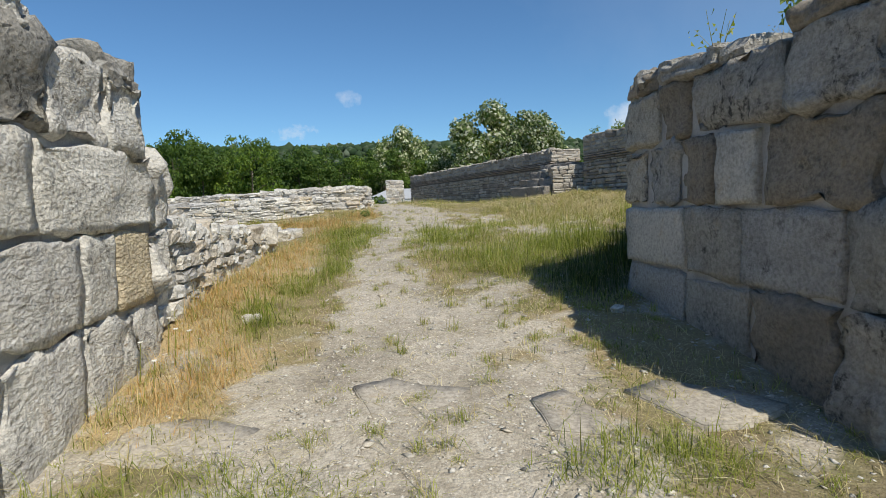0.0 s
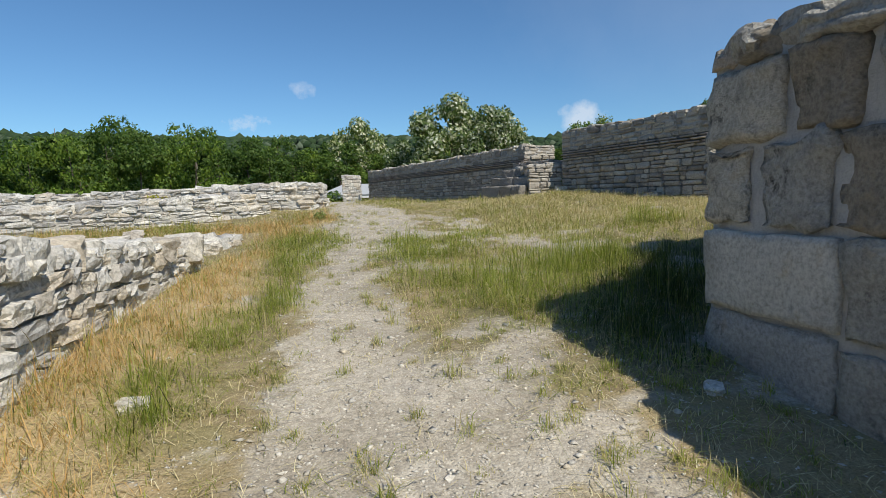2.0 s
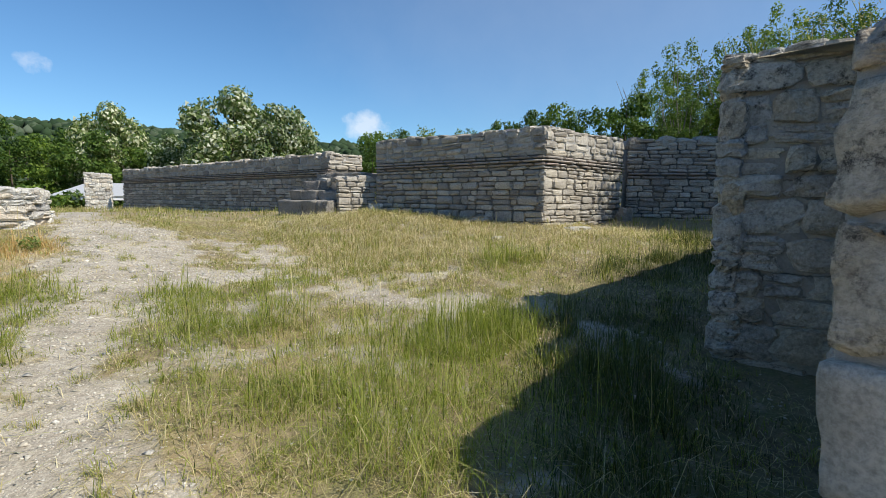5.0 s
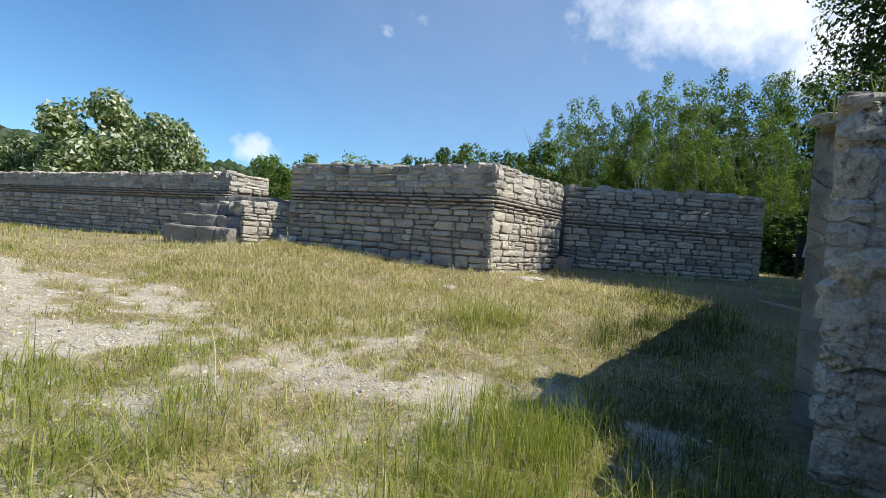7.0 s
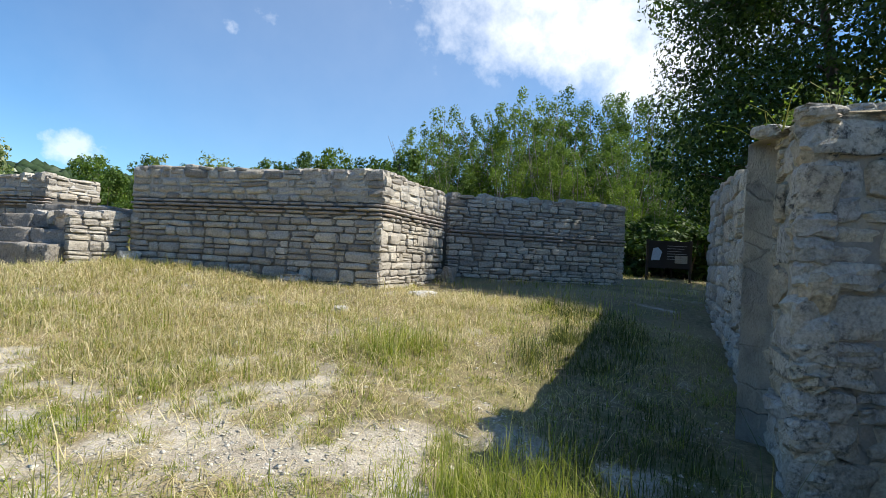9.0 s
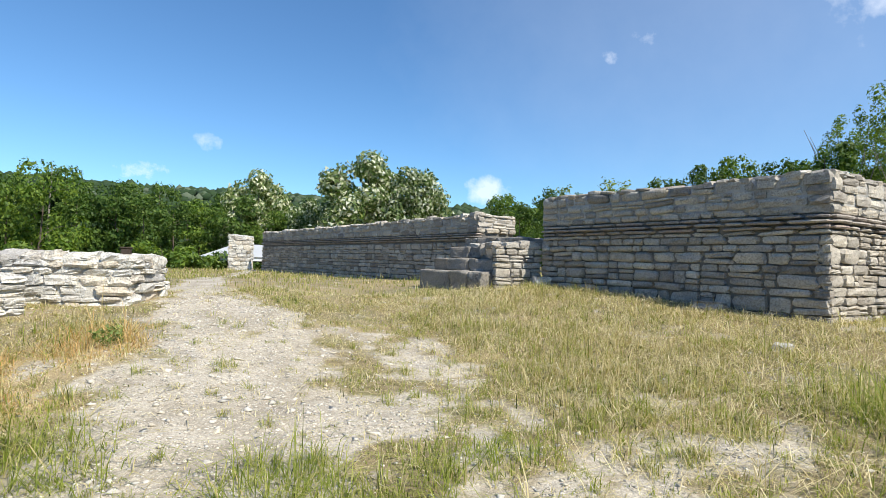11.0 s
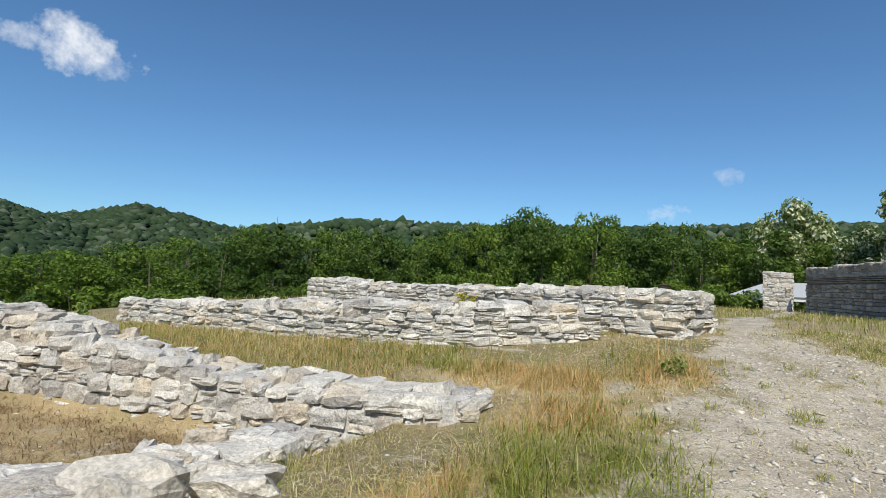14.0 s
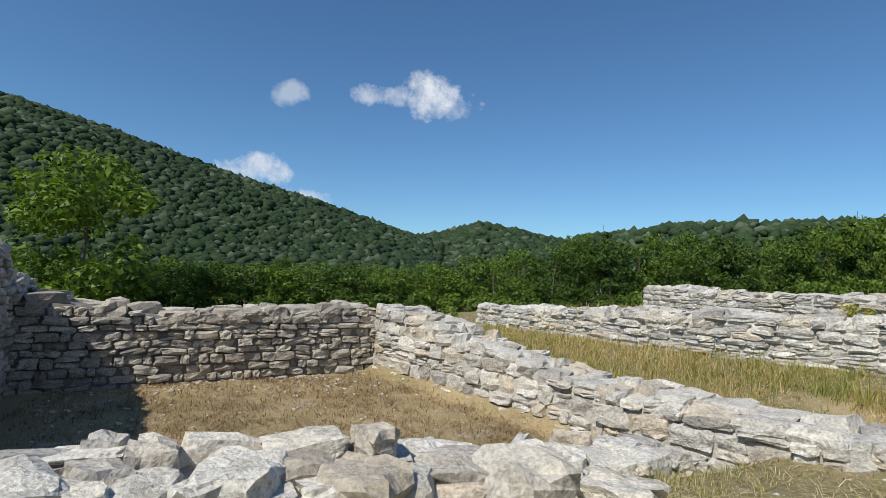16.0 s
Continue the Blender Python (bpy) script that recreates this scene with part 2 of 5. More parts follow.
def ground_material():
    m = Mat("gravel_and_soil", 0.95)
    mask = m.node("ShaderNodeAttribute")
    mask.attribute_name = "gravel"
    n1, n2, n3 = m.noise(1.3, 5, 0.6), m.noise(14, 6, 0.7), m.noise(70, 5, 0.7)
    cells = m.node("ShaderNodeTexVoronoi", Vector=m.place(), Scale=75.0, Randomness=1.0)
    gravel = m.ramp(n1, [(0.25, (0.29, 0.26, 0.21)), (0.42, (0.42, 0.38, 0.31)), (0.58, (0.54, 0.495, 0.415)), (0.72, (0.40, 0.37, 0.32))])
    gravel = m.mix(0.5, gravel, m.ramp(cells.outputs["Color"], [(0.1, (0.55, 0.54, 0.52)), (0.9, (1.25, 1.22, 1.18))]), "MULTIPLY")
    gravel = m.mix(0.55, gravel, m.ramp(n2, [(0.3, (0.52, 0.48, 0.42)), (0.6, (1.12, 1.12, 1.12))]), "MULTIPLY")
    soil = m.ramp(n2, [(0.3, (0.12, 0.10, 0.055)), (0.5, (0.21, 0.175, 0.10)), (0.7, (0.33, 0.28, 0.17))])
    soil = m.mix(m.math("MULTIPLY", m.step(m.noise(2.2, 4), 0.45, 0.65), 0.6), soil, (0.15, 0.17, 0.06))
    straw = m.node("ShaderNodeAttribute")
    straw.attribute_name = "straw"
    soil = m.mix(m.math("MULTIPLY", straw.outputs["Fac"], 0.8), soil, m.ramp(n3, [(0.3, (0.40, 0.29, 0.145)), (0.7, (0.66, 0.52, 0.31))]))
    f = m.math("ADD", mask.outputs["Fac"], m.math("MULTIPLY", m.math("SUBTRACT", m.noise(5.5, 6, 0.7), 0.5), 1.1))
    c = m.mix(m.step(f, 0.34, 0.62), soil, gravel)
    m.color(m.mix(0.6, c, m.ramp(n3, [(0.3, (0.6, 0.6, 0.6)), (0.7, (1.25, 1.25, 1.25))]), "MULTIPLY"))
    h = m.math("ADD", m.math("MULTIPLY", cells.outputs["Distance"], -0.45), m.math("ADD", n2, m.math("MULTIPLY", n3, 0.5)))
    m.bump(h, 0.6, 0.02)
    return m.m


def leaf_material(name, stops, trans=0.35, rough=0.55, vary=1.0):
    m = Mat(name, rough)
    c = m.ramp(m.random(True), [(i / (len(stops) - 1), s) for i, s in enumerate(stops)])
    own = m.ramp(m.random(), [(0.0, (0.6, 0.68, 0.64)), (0.5, (1.0, 1.0, 1.0)), (1.0, (1.35, 1.28, 0.9))])
    c = m.mix(vary, c, own, "MULTIPLY")
    m.color(c)
    t = m.node("ShaderNodeBsdfTranslucent", Color=m.mix(1.0, c, (1.1, 1.25, 0.5), "MULTIPLY"))
    mx = m.t.nodes.new("ShaderNodeMixShader")
    mx.inputs[0].default_value = trans
    out = m.t.nodes["Material Output"]
    m.t.links.new(m.b.outputs[0], mx.inputs[1])
    m.t.links.new(t.outputs[0], mx.inputs[2])
    m.t.links.new(mx.outputs[0], out.inputs[0])
    return m.m


def plain_material(name, color, rough=0.6, metal=0.0, var=0.25, scale=20):
    m = Mat(name, rough)
    n = m.noise(scale, 5, 0.6)
    m.color(m.mix(var, color, m.ramp(n, [(0.3, (0.45, 0.45, 0.45)), (0.7, (1.35, 1.35, 1.35))]), "MULTIPLY"))
    m.b.inputs["Metallic"].default_value = metal
    m.bump(n, 0.25, 0.01)
    return m.m


ground_mat = ground_material()
bark = plain_material("bark", (0.13, 0.105, 0.08), 0.95, 0, 0.6, 9)
bark_pale = plain_material("pale_bark", (0.26, 0.235, 0.2), 0.95, 0, 0.6, 9)
leaf_forest = leaf_material("forest_leaves", [(0.042, 0.085, 0.018), (0.085, 0.152, 0.028), (0.155, 0.225, 0.043), (0.062, 0.115, 0.023)])
# dark foliage; on the bushes by the board it imitates shade
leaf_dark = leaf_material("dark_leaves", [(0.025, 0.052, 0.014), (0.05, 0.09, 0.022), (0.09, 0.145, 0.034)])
leaf_light = leaf_material("ash_leaves", [(0.10, 0.15, 0.045), (0.16, 0.22, 0.07), (0.24, 0.30, 0.10)])
leaf_slim = leaf_material("slender_tree_leaves", [(0.075, 0.125, 0.035), (0.13, 0.195, 0.052), (0.20, 0.27, 0.075)], 0.45)
leaf_bloom = leaf_material("blossom_leaves", [(0.07, 0.12, 0.03), (0.11, 0.165, 0.045), (0.09, 0.14, 0.04), (0.16, 0.21, 0.075), (0.44, 0.47, 0.29), (0.66, 0.66, 0.54), (0.70, 0.69, 0.58)])
leaf_far = leaf_material("hill_canopy", [(0.022, 0.044, 0.019), (0.03, 0.057, 0.023), (0.042, 0.072, 0.028), (0.034, 0.062, 0.026), (0.055, 0.083, 0.038), (0.13, 0.155, 0.105)], 0.0, 0.9)
grass_green = leaf_material("green_grass", [(0.16, 0.205, 0.03), (0.25, 0.295, 0.052), (0.35, 0.37, 0.09), (0.50, 0.46, 0.20)], 0.45, vary=0.0)
# darker copy of the green grass; its colour imitates the gate shade
grass_shade = leaf_material("lush_grass", [(0.035, 0.055, 0.014), (0.06, 0.085, 0.02), (0.10, 0.125, 0.032), (0.18, 0.17, 0.06)], 0.35, vary=0.0)
grass_dry = leaf_material("dry_grass", [(0.50, 0.41, 0.215), (0.37, 0.30, 0.135), (0.64, 0.54, 0.33), (0.26, 0.24, 0.09)], 0.3, vary=0.0)
straw_pale = leaf_material("pale_straw", [(0.66, 0.57, 0.38), (0.52, 0.43, 0.24), (0.76, 0.68, 0.48)], 0.2, vary=0.0)
grass_rust = leaf_material("rust_grass", [(0.60, 0.37, 0.15), (0.66, 0.45, 0.22), (0.52, 0.31, 0.125), (0.70, 0.55, 0.32), (0.34, 0.30, 0.10)], 0.3, vary=0.0)
turf_dry = leaf_material("dry_turf", [(0.24, 0.155, 0.085), (0.32, 0.22, 0.125), (0.17, 0.115, 0.07), (0.46, 0.34, 0.21)], 0.3, vary=0.0)
flower_white = plain_material("white_petals", (0.75, 0.74, 0.66), 0.7, 0, 0.1)
flower_yellow = leaf_material("yellow_weed", [(0.42, 0.36, 0.06), (0.46, 0.42, 0.08), (0.22, 0.26, 0.06)], 0.4)
white_paint = plain_material("white_paint", (0.75, 0.76, 0.78), 0.5, 0, 0.1)
grey_roof = plain_material("grey_sheet_roof", (0.42, 0.44, 0.47), 0.5, 0, 0.2)
dark_wood = plain_material("dark_wood", (0.06, 0.045, 0.035), 0.7, 0, 0.5)
board_dark = plain_material("board_face", (0.035, 0.03, 0.03), 0.5, 0, 0.2)
board_map = plain_material("board_map", (0.55, 0.66, 0.8), 0.5, 0, 0.2)


# ---- building helpers ----
rng = np.random.default_rng(7)


def mesh_np(name, verts, faces, mat, smooth=False):
    """A mesh from arrays: faces is a list of index arrays, each of one face size."""
    me = bpy.data.meshes.new(name)
    groups = [np.asarray(f, dtype=np.int32) for f in (faces if isinstance(faces, list) else [faces])]
    loops = np.concatenate([g.ravel() for g in groups])
    sizes = np.concatenate([np.full(len(g), g.shape[1], dtype=np.int32) for g in groups])
    starts = np.concatenate([[0], np.cumsum(sizes)[:-1]]).astype(np.int32)
    me.vertices.add(len(verts))
    me.vertices.foreach_set("co", np.asarray(verts, dtype=np.float32).ravel())
    me.loops.add(len(loops))
    me.loops.foreach_set("vertex_index", loops)
    me.polygons.add(len(sizes))
    me.polygons.foreach_set("loop_start", starts)
    me.update(calc_edges=True)
    me.validate()
    if smooth:
        me.polygons.foreach_set("use_smooth", np.ones(len(sizes), dtype=bool))
    me.materials.append(mat)
    return me


def bm_mesh(name, bm, mat, smooth=False):
    me = bpy.data.meshes.new(name)
    bm.to_mesh(me)
    bm.free()
    me.materials.append(mat)
    if smooth:
        for p in me.polygons:
            p.use_smooth = True
    return me


def part(name, data, parent, label="", m=None):
    ob = new(name, data)
    ob.parent = parent
    if m is not None:
        ob.matrix_basis = m
    if label:
        ob["label"] = label
    return ob


def thing(name, x, y, z, label, category, group="", kind="", rz=0.0):
    ob = new(name)
    ob.matrix_basis = pose(x, y, z, 0, 0, rz)
    ob.empty_display_size = 0.2
    return tagged(ob, label, category, group, kind)


def smooth01(t):
    t = np.clip(t, 0, 1)
    return t * t * (3 - 2 * t)


# value noise for terrain and planting, on arrays
LATTICE = np.random.default_rng(3).random((257, 257))


def vnoise(x, y, scale):
    x, y = np.asarray(x, float) * scale + 100.3, np.asarray(y, float) * scale + 57.7
    xi, yi = np.floor(x).astype(int), np.floor(y).astype(int)
    fx, fy = smooth01(x - xi), smooth01(y - yi)
    g = lambda a, b: LATTICE[a % 257, b % 257]
    return (g(xi, yi) * (1 - fx) + g(xi + 1, yi) * fx) * (1 - fy) + (g(xi, yi + 1) * (1 - fx) + g(xi + 1, yi + 1) * fx) * fy


def room_mask(x, y):
    """1 inside the sunken tower room, 0 outside."""
    line = 8.9 + (x + 9.2) * 0.345
    inside = np.minimum(np.minimum(x + 9.9, -3.75 - x), np.minimum(y - 3.4, line + 0.25 - y))
    return smooth01(inside / 0.5)


def ground_z(x, y):
    x, y = np.asarray(x, float), np.asarray(y, float)
    yy = 16.4 - (np.logaddexp(0, (16.4 - y) * 1.1) / 1.1)
    yy = np.maximum(yy, -30)
    z = 0.02 + 0.0955 * yy + 0.017 * np.clip(x, -14, 20)
    z = z + np.clip(0.07 * (x - 1.5), 0, 0.6) * smooth01((y - 4) / 5)
    z = z - 3.6 * smooth01((-x - 13) / 32) - 2.2 * smooth01((y - 38) / 16)
    z = np.maximum(z, -7)
    z = z * (1 - room_mask(x, y)) + (0.42 + 0.012 * (y - 6)) * room_mask(x, y)
    z = z - 0.22 * np.exp(-(((x + 4.0) / 1.5) ** 2 + ((y - 10.3) / 1.2) ** 2))
    level = np.maximum(smooth01((x + 1.5) / 3), smooth01((y - 20) / 8))
    z = z - level * 0.18 * smooth01((y - 9.5) / 3) - 0.22 * smooth01((x - 6) / 2.5) * smooth01((y - 6) / 4)
    z = z + 0.13 * np.exp(-((x + 2.45) / 0.4) ** 2) * smooth01((y - 3.6) / 1.0) * smooth01((9.6 - y) / 1.2)
    near = np.exp(-((x / 25) ** 2 + ((y - 10) / 30) ** 2))
    z = z + near * (0.05 * (vnoise(x, y, 0.9) - 0.5) + 0.03 * (vnoise(x, y, 3.1) - 0.5))
    return z


PATH_Y = [-6, -1, 3, 4.5, 6, 8, 9, 10.5, 12, 14, 15.5, 18, 24]
PATH_X = [0.0, 0.0, -0.3, -0.35, -0.75, -1.1, -1.0, -0.45, -0.75, -1.0, -1.4, -2.0, -2.6]
PATH_W = [1.3, 1.3, 1.05, 0.86, 0.58, 0.36, 0.5, 0.95, 1.15, 0.95, 0.55, 0.4, 0.3]
GRAVEL_PATCHES = [(1.6, 8.6, 1.6, 0.8, 0.5), (1.0, 10.9, 1.0, 0.7, 0.66), (1.9, 9.6, 0.9, 0.5, 0.5), (2.9, 9.6, 1.0, 0.35, 0.5), (0.35, 5.2, 0.5, 0.8, 0.75), (0.3, 9.0, 0.9, 0.5, 0.65),
                  (6.1, 12.0, 0.6, 0.2, 0.55), (1.9, 3.4, 0.3, 1.6, 0.4), (-2.2, 2.4, 0.5, 1.6, 0.7), (0.9, 13.0, 0.7, 1.3, 0.5), (2.95, 7.0, 0.35, 0.5, 0.6)]


def gravel_at(x, y):
    c, w = np.interp(y, PATH_Y, PATH_X), np.interp(y, PATH_Y, PATH_W)
    g = np.clip(1.45 - np.abs(x - c) / w * 0.95, 0, 1)
    for px, py, rx, ry, a in GRAVEL_PATCHES:
        g = np.maximum(g, a * np.clip(1.5 - np.hypot((x - px) / rx, (y - py) / ry), 0, 1))
    return np.clip(g + 0.8 * (vnoise(x, y, 1.9) - 0.5) + 0.8 * (vnoise(x, y, 4.6) - 0.5) + 0.3 * (vnoise(x, y, 11.0) - 0.5), 0, 1)


def ellipse(x, y, cx, cy, rx, ry):
    return np.clip(1.6 - np.hypot((x - cx) / rx, (y - cy) / ry) * 1.2, 0, 1)


GREEN = [(0.75, 7.3, 1.2, 1.4), (0.0, 8.7, 0.7, 0.9), (-1.75, 5.4, 0.36, 1.2), (-1.5, 7.0, 0.3, 0.9), (2.35, 7.7, 0.5, 0.4), (0.6, 9.1, 0.4, 0.3), (-1.65, 8.6, 0.4, 0.9), (-1.75, 10.1, 0.75, 1.2), (0.15, 9.5, 0.85, 0.42), (0.85, 9.9, 0.5, 0.4), (1.9, 6.9, 0.9, 0.9), (-0.3, 10.0, 0.5, 0.3),
         (-1.2, 2.0, 0.7, 0.4), (0.9, 2.1, 0.5, 0.3), (3.6, 9.6, 0.5, 0.35), (-5.5, 12.2, 2.0, 0.3)]
# ground under the gate wall's shadow, where grass is coloured darker and straw thinned
SHADE_PATCHES = [(3.4, 7.4, 1.2, 0.8), (5.4, 8.5, 1.6, 0.7), (8.0, 9.3, 2.0, 0.9), (2.4, 6.3, 0.8, 0.8), (1.6, 5.5, 0.55, 0.8)]
RUST = [(-2.35, 4.6, 0.4, 2.0), (-1.9, 3.4, 0.5, 0.8), (-2.2, 6.5, 0.45, 1.6), (-2.35, 8.0, 0.35, 1.6), (-2.3, 11.2, 0.6, 0.5), (-2.3, 9.6, 0.45, 0.8), (-3.2, 12.2, 1.2, 0.5), (-2.0, 12.9, 0.5, 0.8)]


def zone(x, y, spots):
    z = np.zeros(np.shape(x))
    for e in spots:
        z = np.maximum(z, ellipse(x, y, *e))
    return z


# ---- ground ----
def axis_steps(lo, hi, step, reach, grow=1.16):
    a = list(np.arange(lo, hi + 1e-6, step))
    d, v = step, hi
    while v < reach:
        d *= grow
        v += d
        a.append(v)
    d, v = step, lo
    while v > -reach:
        d *= grow
        v -= d
        a.insert(0, v)
    return np.array(a)


gx, gy = axis_steps(-13, 14, 0.14, 2600), axis_steps(-3, 22, 0.14, 2600)
X, Y = np.meshgrid(gx, gy)
Z = ground_z(X, Y)
nx, ny = len(gx), len(gy)
idx = np.arange(nx * ny).reshape(ny, nx)
quads = np.stack([idx[:-1, :-1], idx[:-1, 1:], idx[1:, 1:], idx[1:, :-1]], -1).reshape(-1, 4)
ground_me = mesh_np("ground", np.stack([X, Y, Z], -1).reshape(-1, 3), quads, ground_mat, True)
attr = ground_me.attributes.new("gravel", "FLOAT", "POINT")
attr.data.foreach_set("value", gravel_at(X, Y).ravel().astype(np.float32))
attr = ground_me.attributes.new("straw", "FLOAT", "POINT")
attr.data.foreach_set("value", np.clip((zone(X, Y, RUST) + 0.35 * room_mask(X, Y) + 0.55 * vnoise(X, Y, 1.1)) * (1 - zone(X, Y, SHADE_PATCHES)), 0, 1).ravel().astype(np.float32))
tagged(new("ground", ground_me), "sloping ground with a pale gravel path between grass", "ground", kind="structure")


WALLS = []


# ---- stones ----
def unit_stone(seed, cuts=2, rough=0.16, square=5.0):
    """A rough-hewn stone that fills the cube from -1 to 1."""
    bm = bmesh.new()
    bmesh.ops.create_cube(bm, size=2.0)
    bmesh.ops.subdivide_edges(bm, edges=bm.edges[:], cuts=cuts, use_grid_fill=True)
    off = Vector((seed * 3.7, seed * 1.9, seed * 5.3))
    for v in bm.verts:
        p = v.co.copy()
        k = (abs(p.x) ** square + abs(p.y) ** square + abs(p.z) ** square) ** (1 / square)
        p = p / max(k, 1e-6)
        d = noise.noise_vector(p * 1.1 + off) * rough + noise.noise_vector(p * 2.7 + off) * rough * 0.5
        v.co = p + d
    return bm


STONES = {}


def stone_set(key, mat, count=20, cuts=2, rough=0.16, square=5.0):
    if key not in STONES:
        STONES[key] = [bm_mesh("stone", unit_stone(i + 1 + len(STONES) * 40, cuts, rough, square), mat) for i in range(count)]
    return STONES[key]


def place_stones(parent, placed, meshes, rest_mat, near, limit=300):
    """Each stone an object on a shared mesh; those past the limit joined into one."""
    if not placed:
        return
    base = parent.matrix_basis.translation
    placed = sorted(placed, key=lambda m: (m.translation.x - near[0]) ** 2 + (m.translation.y - near[1]) ** 2)
    shift = Matrix.Translation(-base)
    for m in placed[:limit]:
        part("stone", meshes[int(rng.integers(len(meshes)))], parent, "", shift @ m)
    rest = placed[limit:]
    if rest:
        data = []
        for me in meshes:
            co = np.empty(len(me.vertices) * 3)
            me.vertices.foreach_get("co", co)
            data.append((co.reshape(-1, 3), np.array([p.vertices[:] for p in me.polygons])))
        vs, fs, n = [], [], 0
        for m in rest:
            co, f = data[int(rng.integers(len(data)))]
            a = np.array(shift @ m)
            vs.append(co @ a[:3, :3].T + a[:3, 3])
            fs.append(f + n)
            n += len(co)
        ob = part("stonework", mesh_np("stonework", np.concatenate(vs), np.concatenate(fs), rest_mat), parent)
        tagged(ob, kind="stuff")


def basis(origin, u, n, size, tilt=0.0):
    """A stone's matrix: u along the wall, n out of it, size the half extents."""
    z = Vector((0, 0, 1))
    m = Matrix((u, n, z)).transposed().to_4x4()
    turn = Euler((rng.normal(0, tilt), rng.normal(0, tilt), rng.normal(0, tilt))).to_matrix().to_4x4()
    return Matrix.Translation(origin) @ m @ turn @ Matrix.Diagonal((*size, 1))


def face_stones(p0, p1, top, base, course=(0.12, 0.22), length=(0.2, 0.5), depth=0.2, joint=0.012, proud=0.03, skip=(), tilt=0.025, jag=0.0):
    """Courses of stones over the face from p0 to p1, whose outside lies to the right of that way. top(f) and base(f) take 0 to 1."""
    a, b = Vector((*p0, 0)), Vector((*p1, 0))
    u = (b - a).normalized()
    n = Vector((u.y, -u.x, 0))
    span = (b - a).length
    out = []
    z = min(base(f) for f in np.linspace(0, 1, 9)) - 0.12
    zmax = max(top(f) for f in np.linspace(0, 1, 17))
    while z < zmax - 0.03:
        h = rng.uniform(*course)
        for lo, hi in skip:
            if z < hi and z + h > lo:
                h = (lo - z) if z < lo - 0.05 else (hi - z)
        s = -rng.uniform(0, length[0] * 0.5)
        if any(lo <= z + h / 2 <= hi for lo, hi in skip):
            z += h
            continue
        while s < span - 0.03:
            w = rng.uniform(*length)
            if span - (s + w) < length[0] * 0.6:
                w = span - s
            c = max(s, 0.0)
            e = min(s + w, span)
            f = (c + e) / 2 / span
            t = top(f) + rng.normal(0, jag)
            hh = min(h, t - z)
            if e - c > 0.05 and hh > 0.035 and z + hh > base(f) - 0.03:
                pr = rng.uniform(-0.3, 1.0) * proud
                centre = a + u * (c + e) / 2 + n * (pr - depth / 2)
                centre.z = z + hh / 2
                pieces = [(0.0, 1.0)]
                if hh > 0.13 and rng.random() < 0.28:
                    cut = rng.uniform(0.35, 0.65)
                    pieces = [(0.0, cut), (cut, 1.0)]
                for k0, k1 in pieces:
                    slim = rng.uniform(0.95, 1.0)
                    cc = centre.copy()
                    cc.z = z + hh * (k0 + k1) / 2
                    out.append(basis(cc, u, n, ((e - c) / 2 * rng.uniform(0.97, 1.0) - joint, depth / 2, hh * (k1 - k0) / 2 * slim - joint * 0.7), tilt))
            s += w
        z += h
    return out


def top_stones(p0, p1, thick, top, cell=(0.22, 0.5), height=(0.07, 0.17), tilt=0.08, cover=0.9):
    a, b = Vector((*p0, 0)), Vector((*p1, 0))
    u = (b - a).normalized()
    n = Vector((u.y, -u.x, 0))
    span = (b - a).length
    out = []
    s = 0.0
    while s < span - 0.05:
        w = min(rng.uniform(*cell), span - s)
        v = 0.0
        while v < thick - 0.05:
            d = min(rng.uniform(*cell), thick - v)
            if rng.random() < cover:
                h = rng.uniform(*height)
                c = a + u * (s + w / 2) - n * (v + d / 2)
                c.z = top((s + w / 2) / span) - h * rng.uniform(0.1, 0.6)
                m = basis(c, u, n, (w / 2 * 1.02, d / 2 * 1.02, h / 2 * 1.6), tilt)
                out.append(m @ Matrix.Rotation(rng.uniform(-0.35, 0.35), 4, "Z"))
            v += d
        s += w
    return out


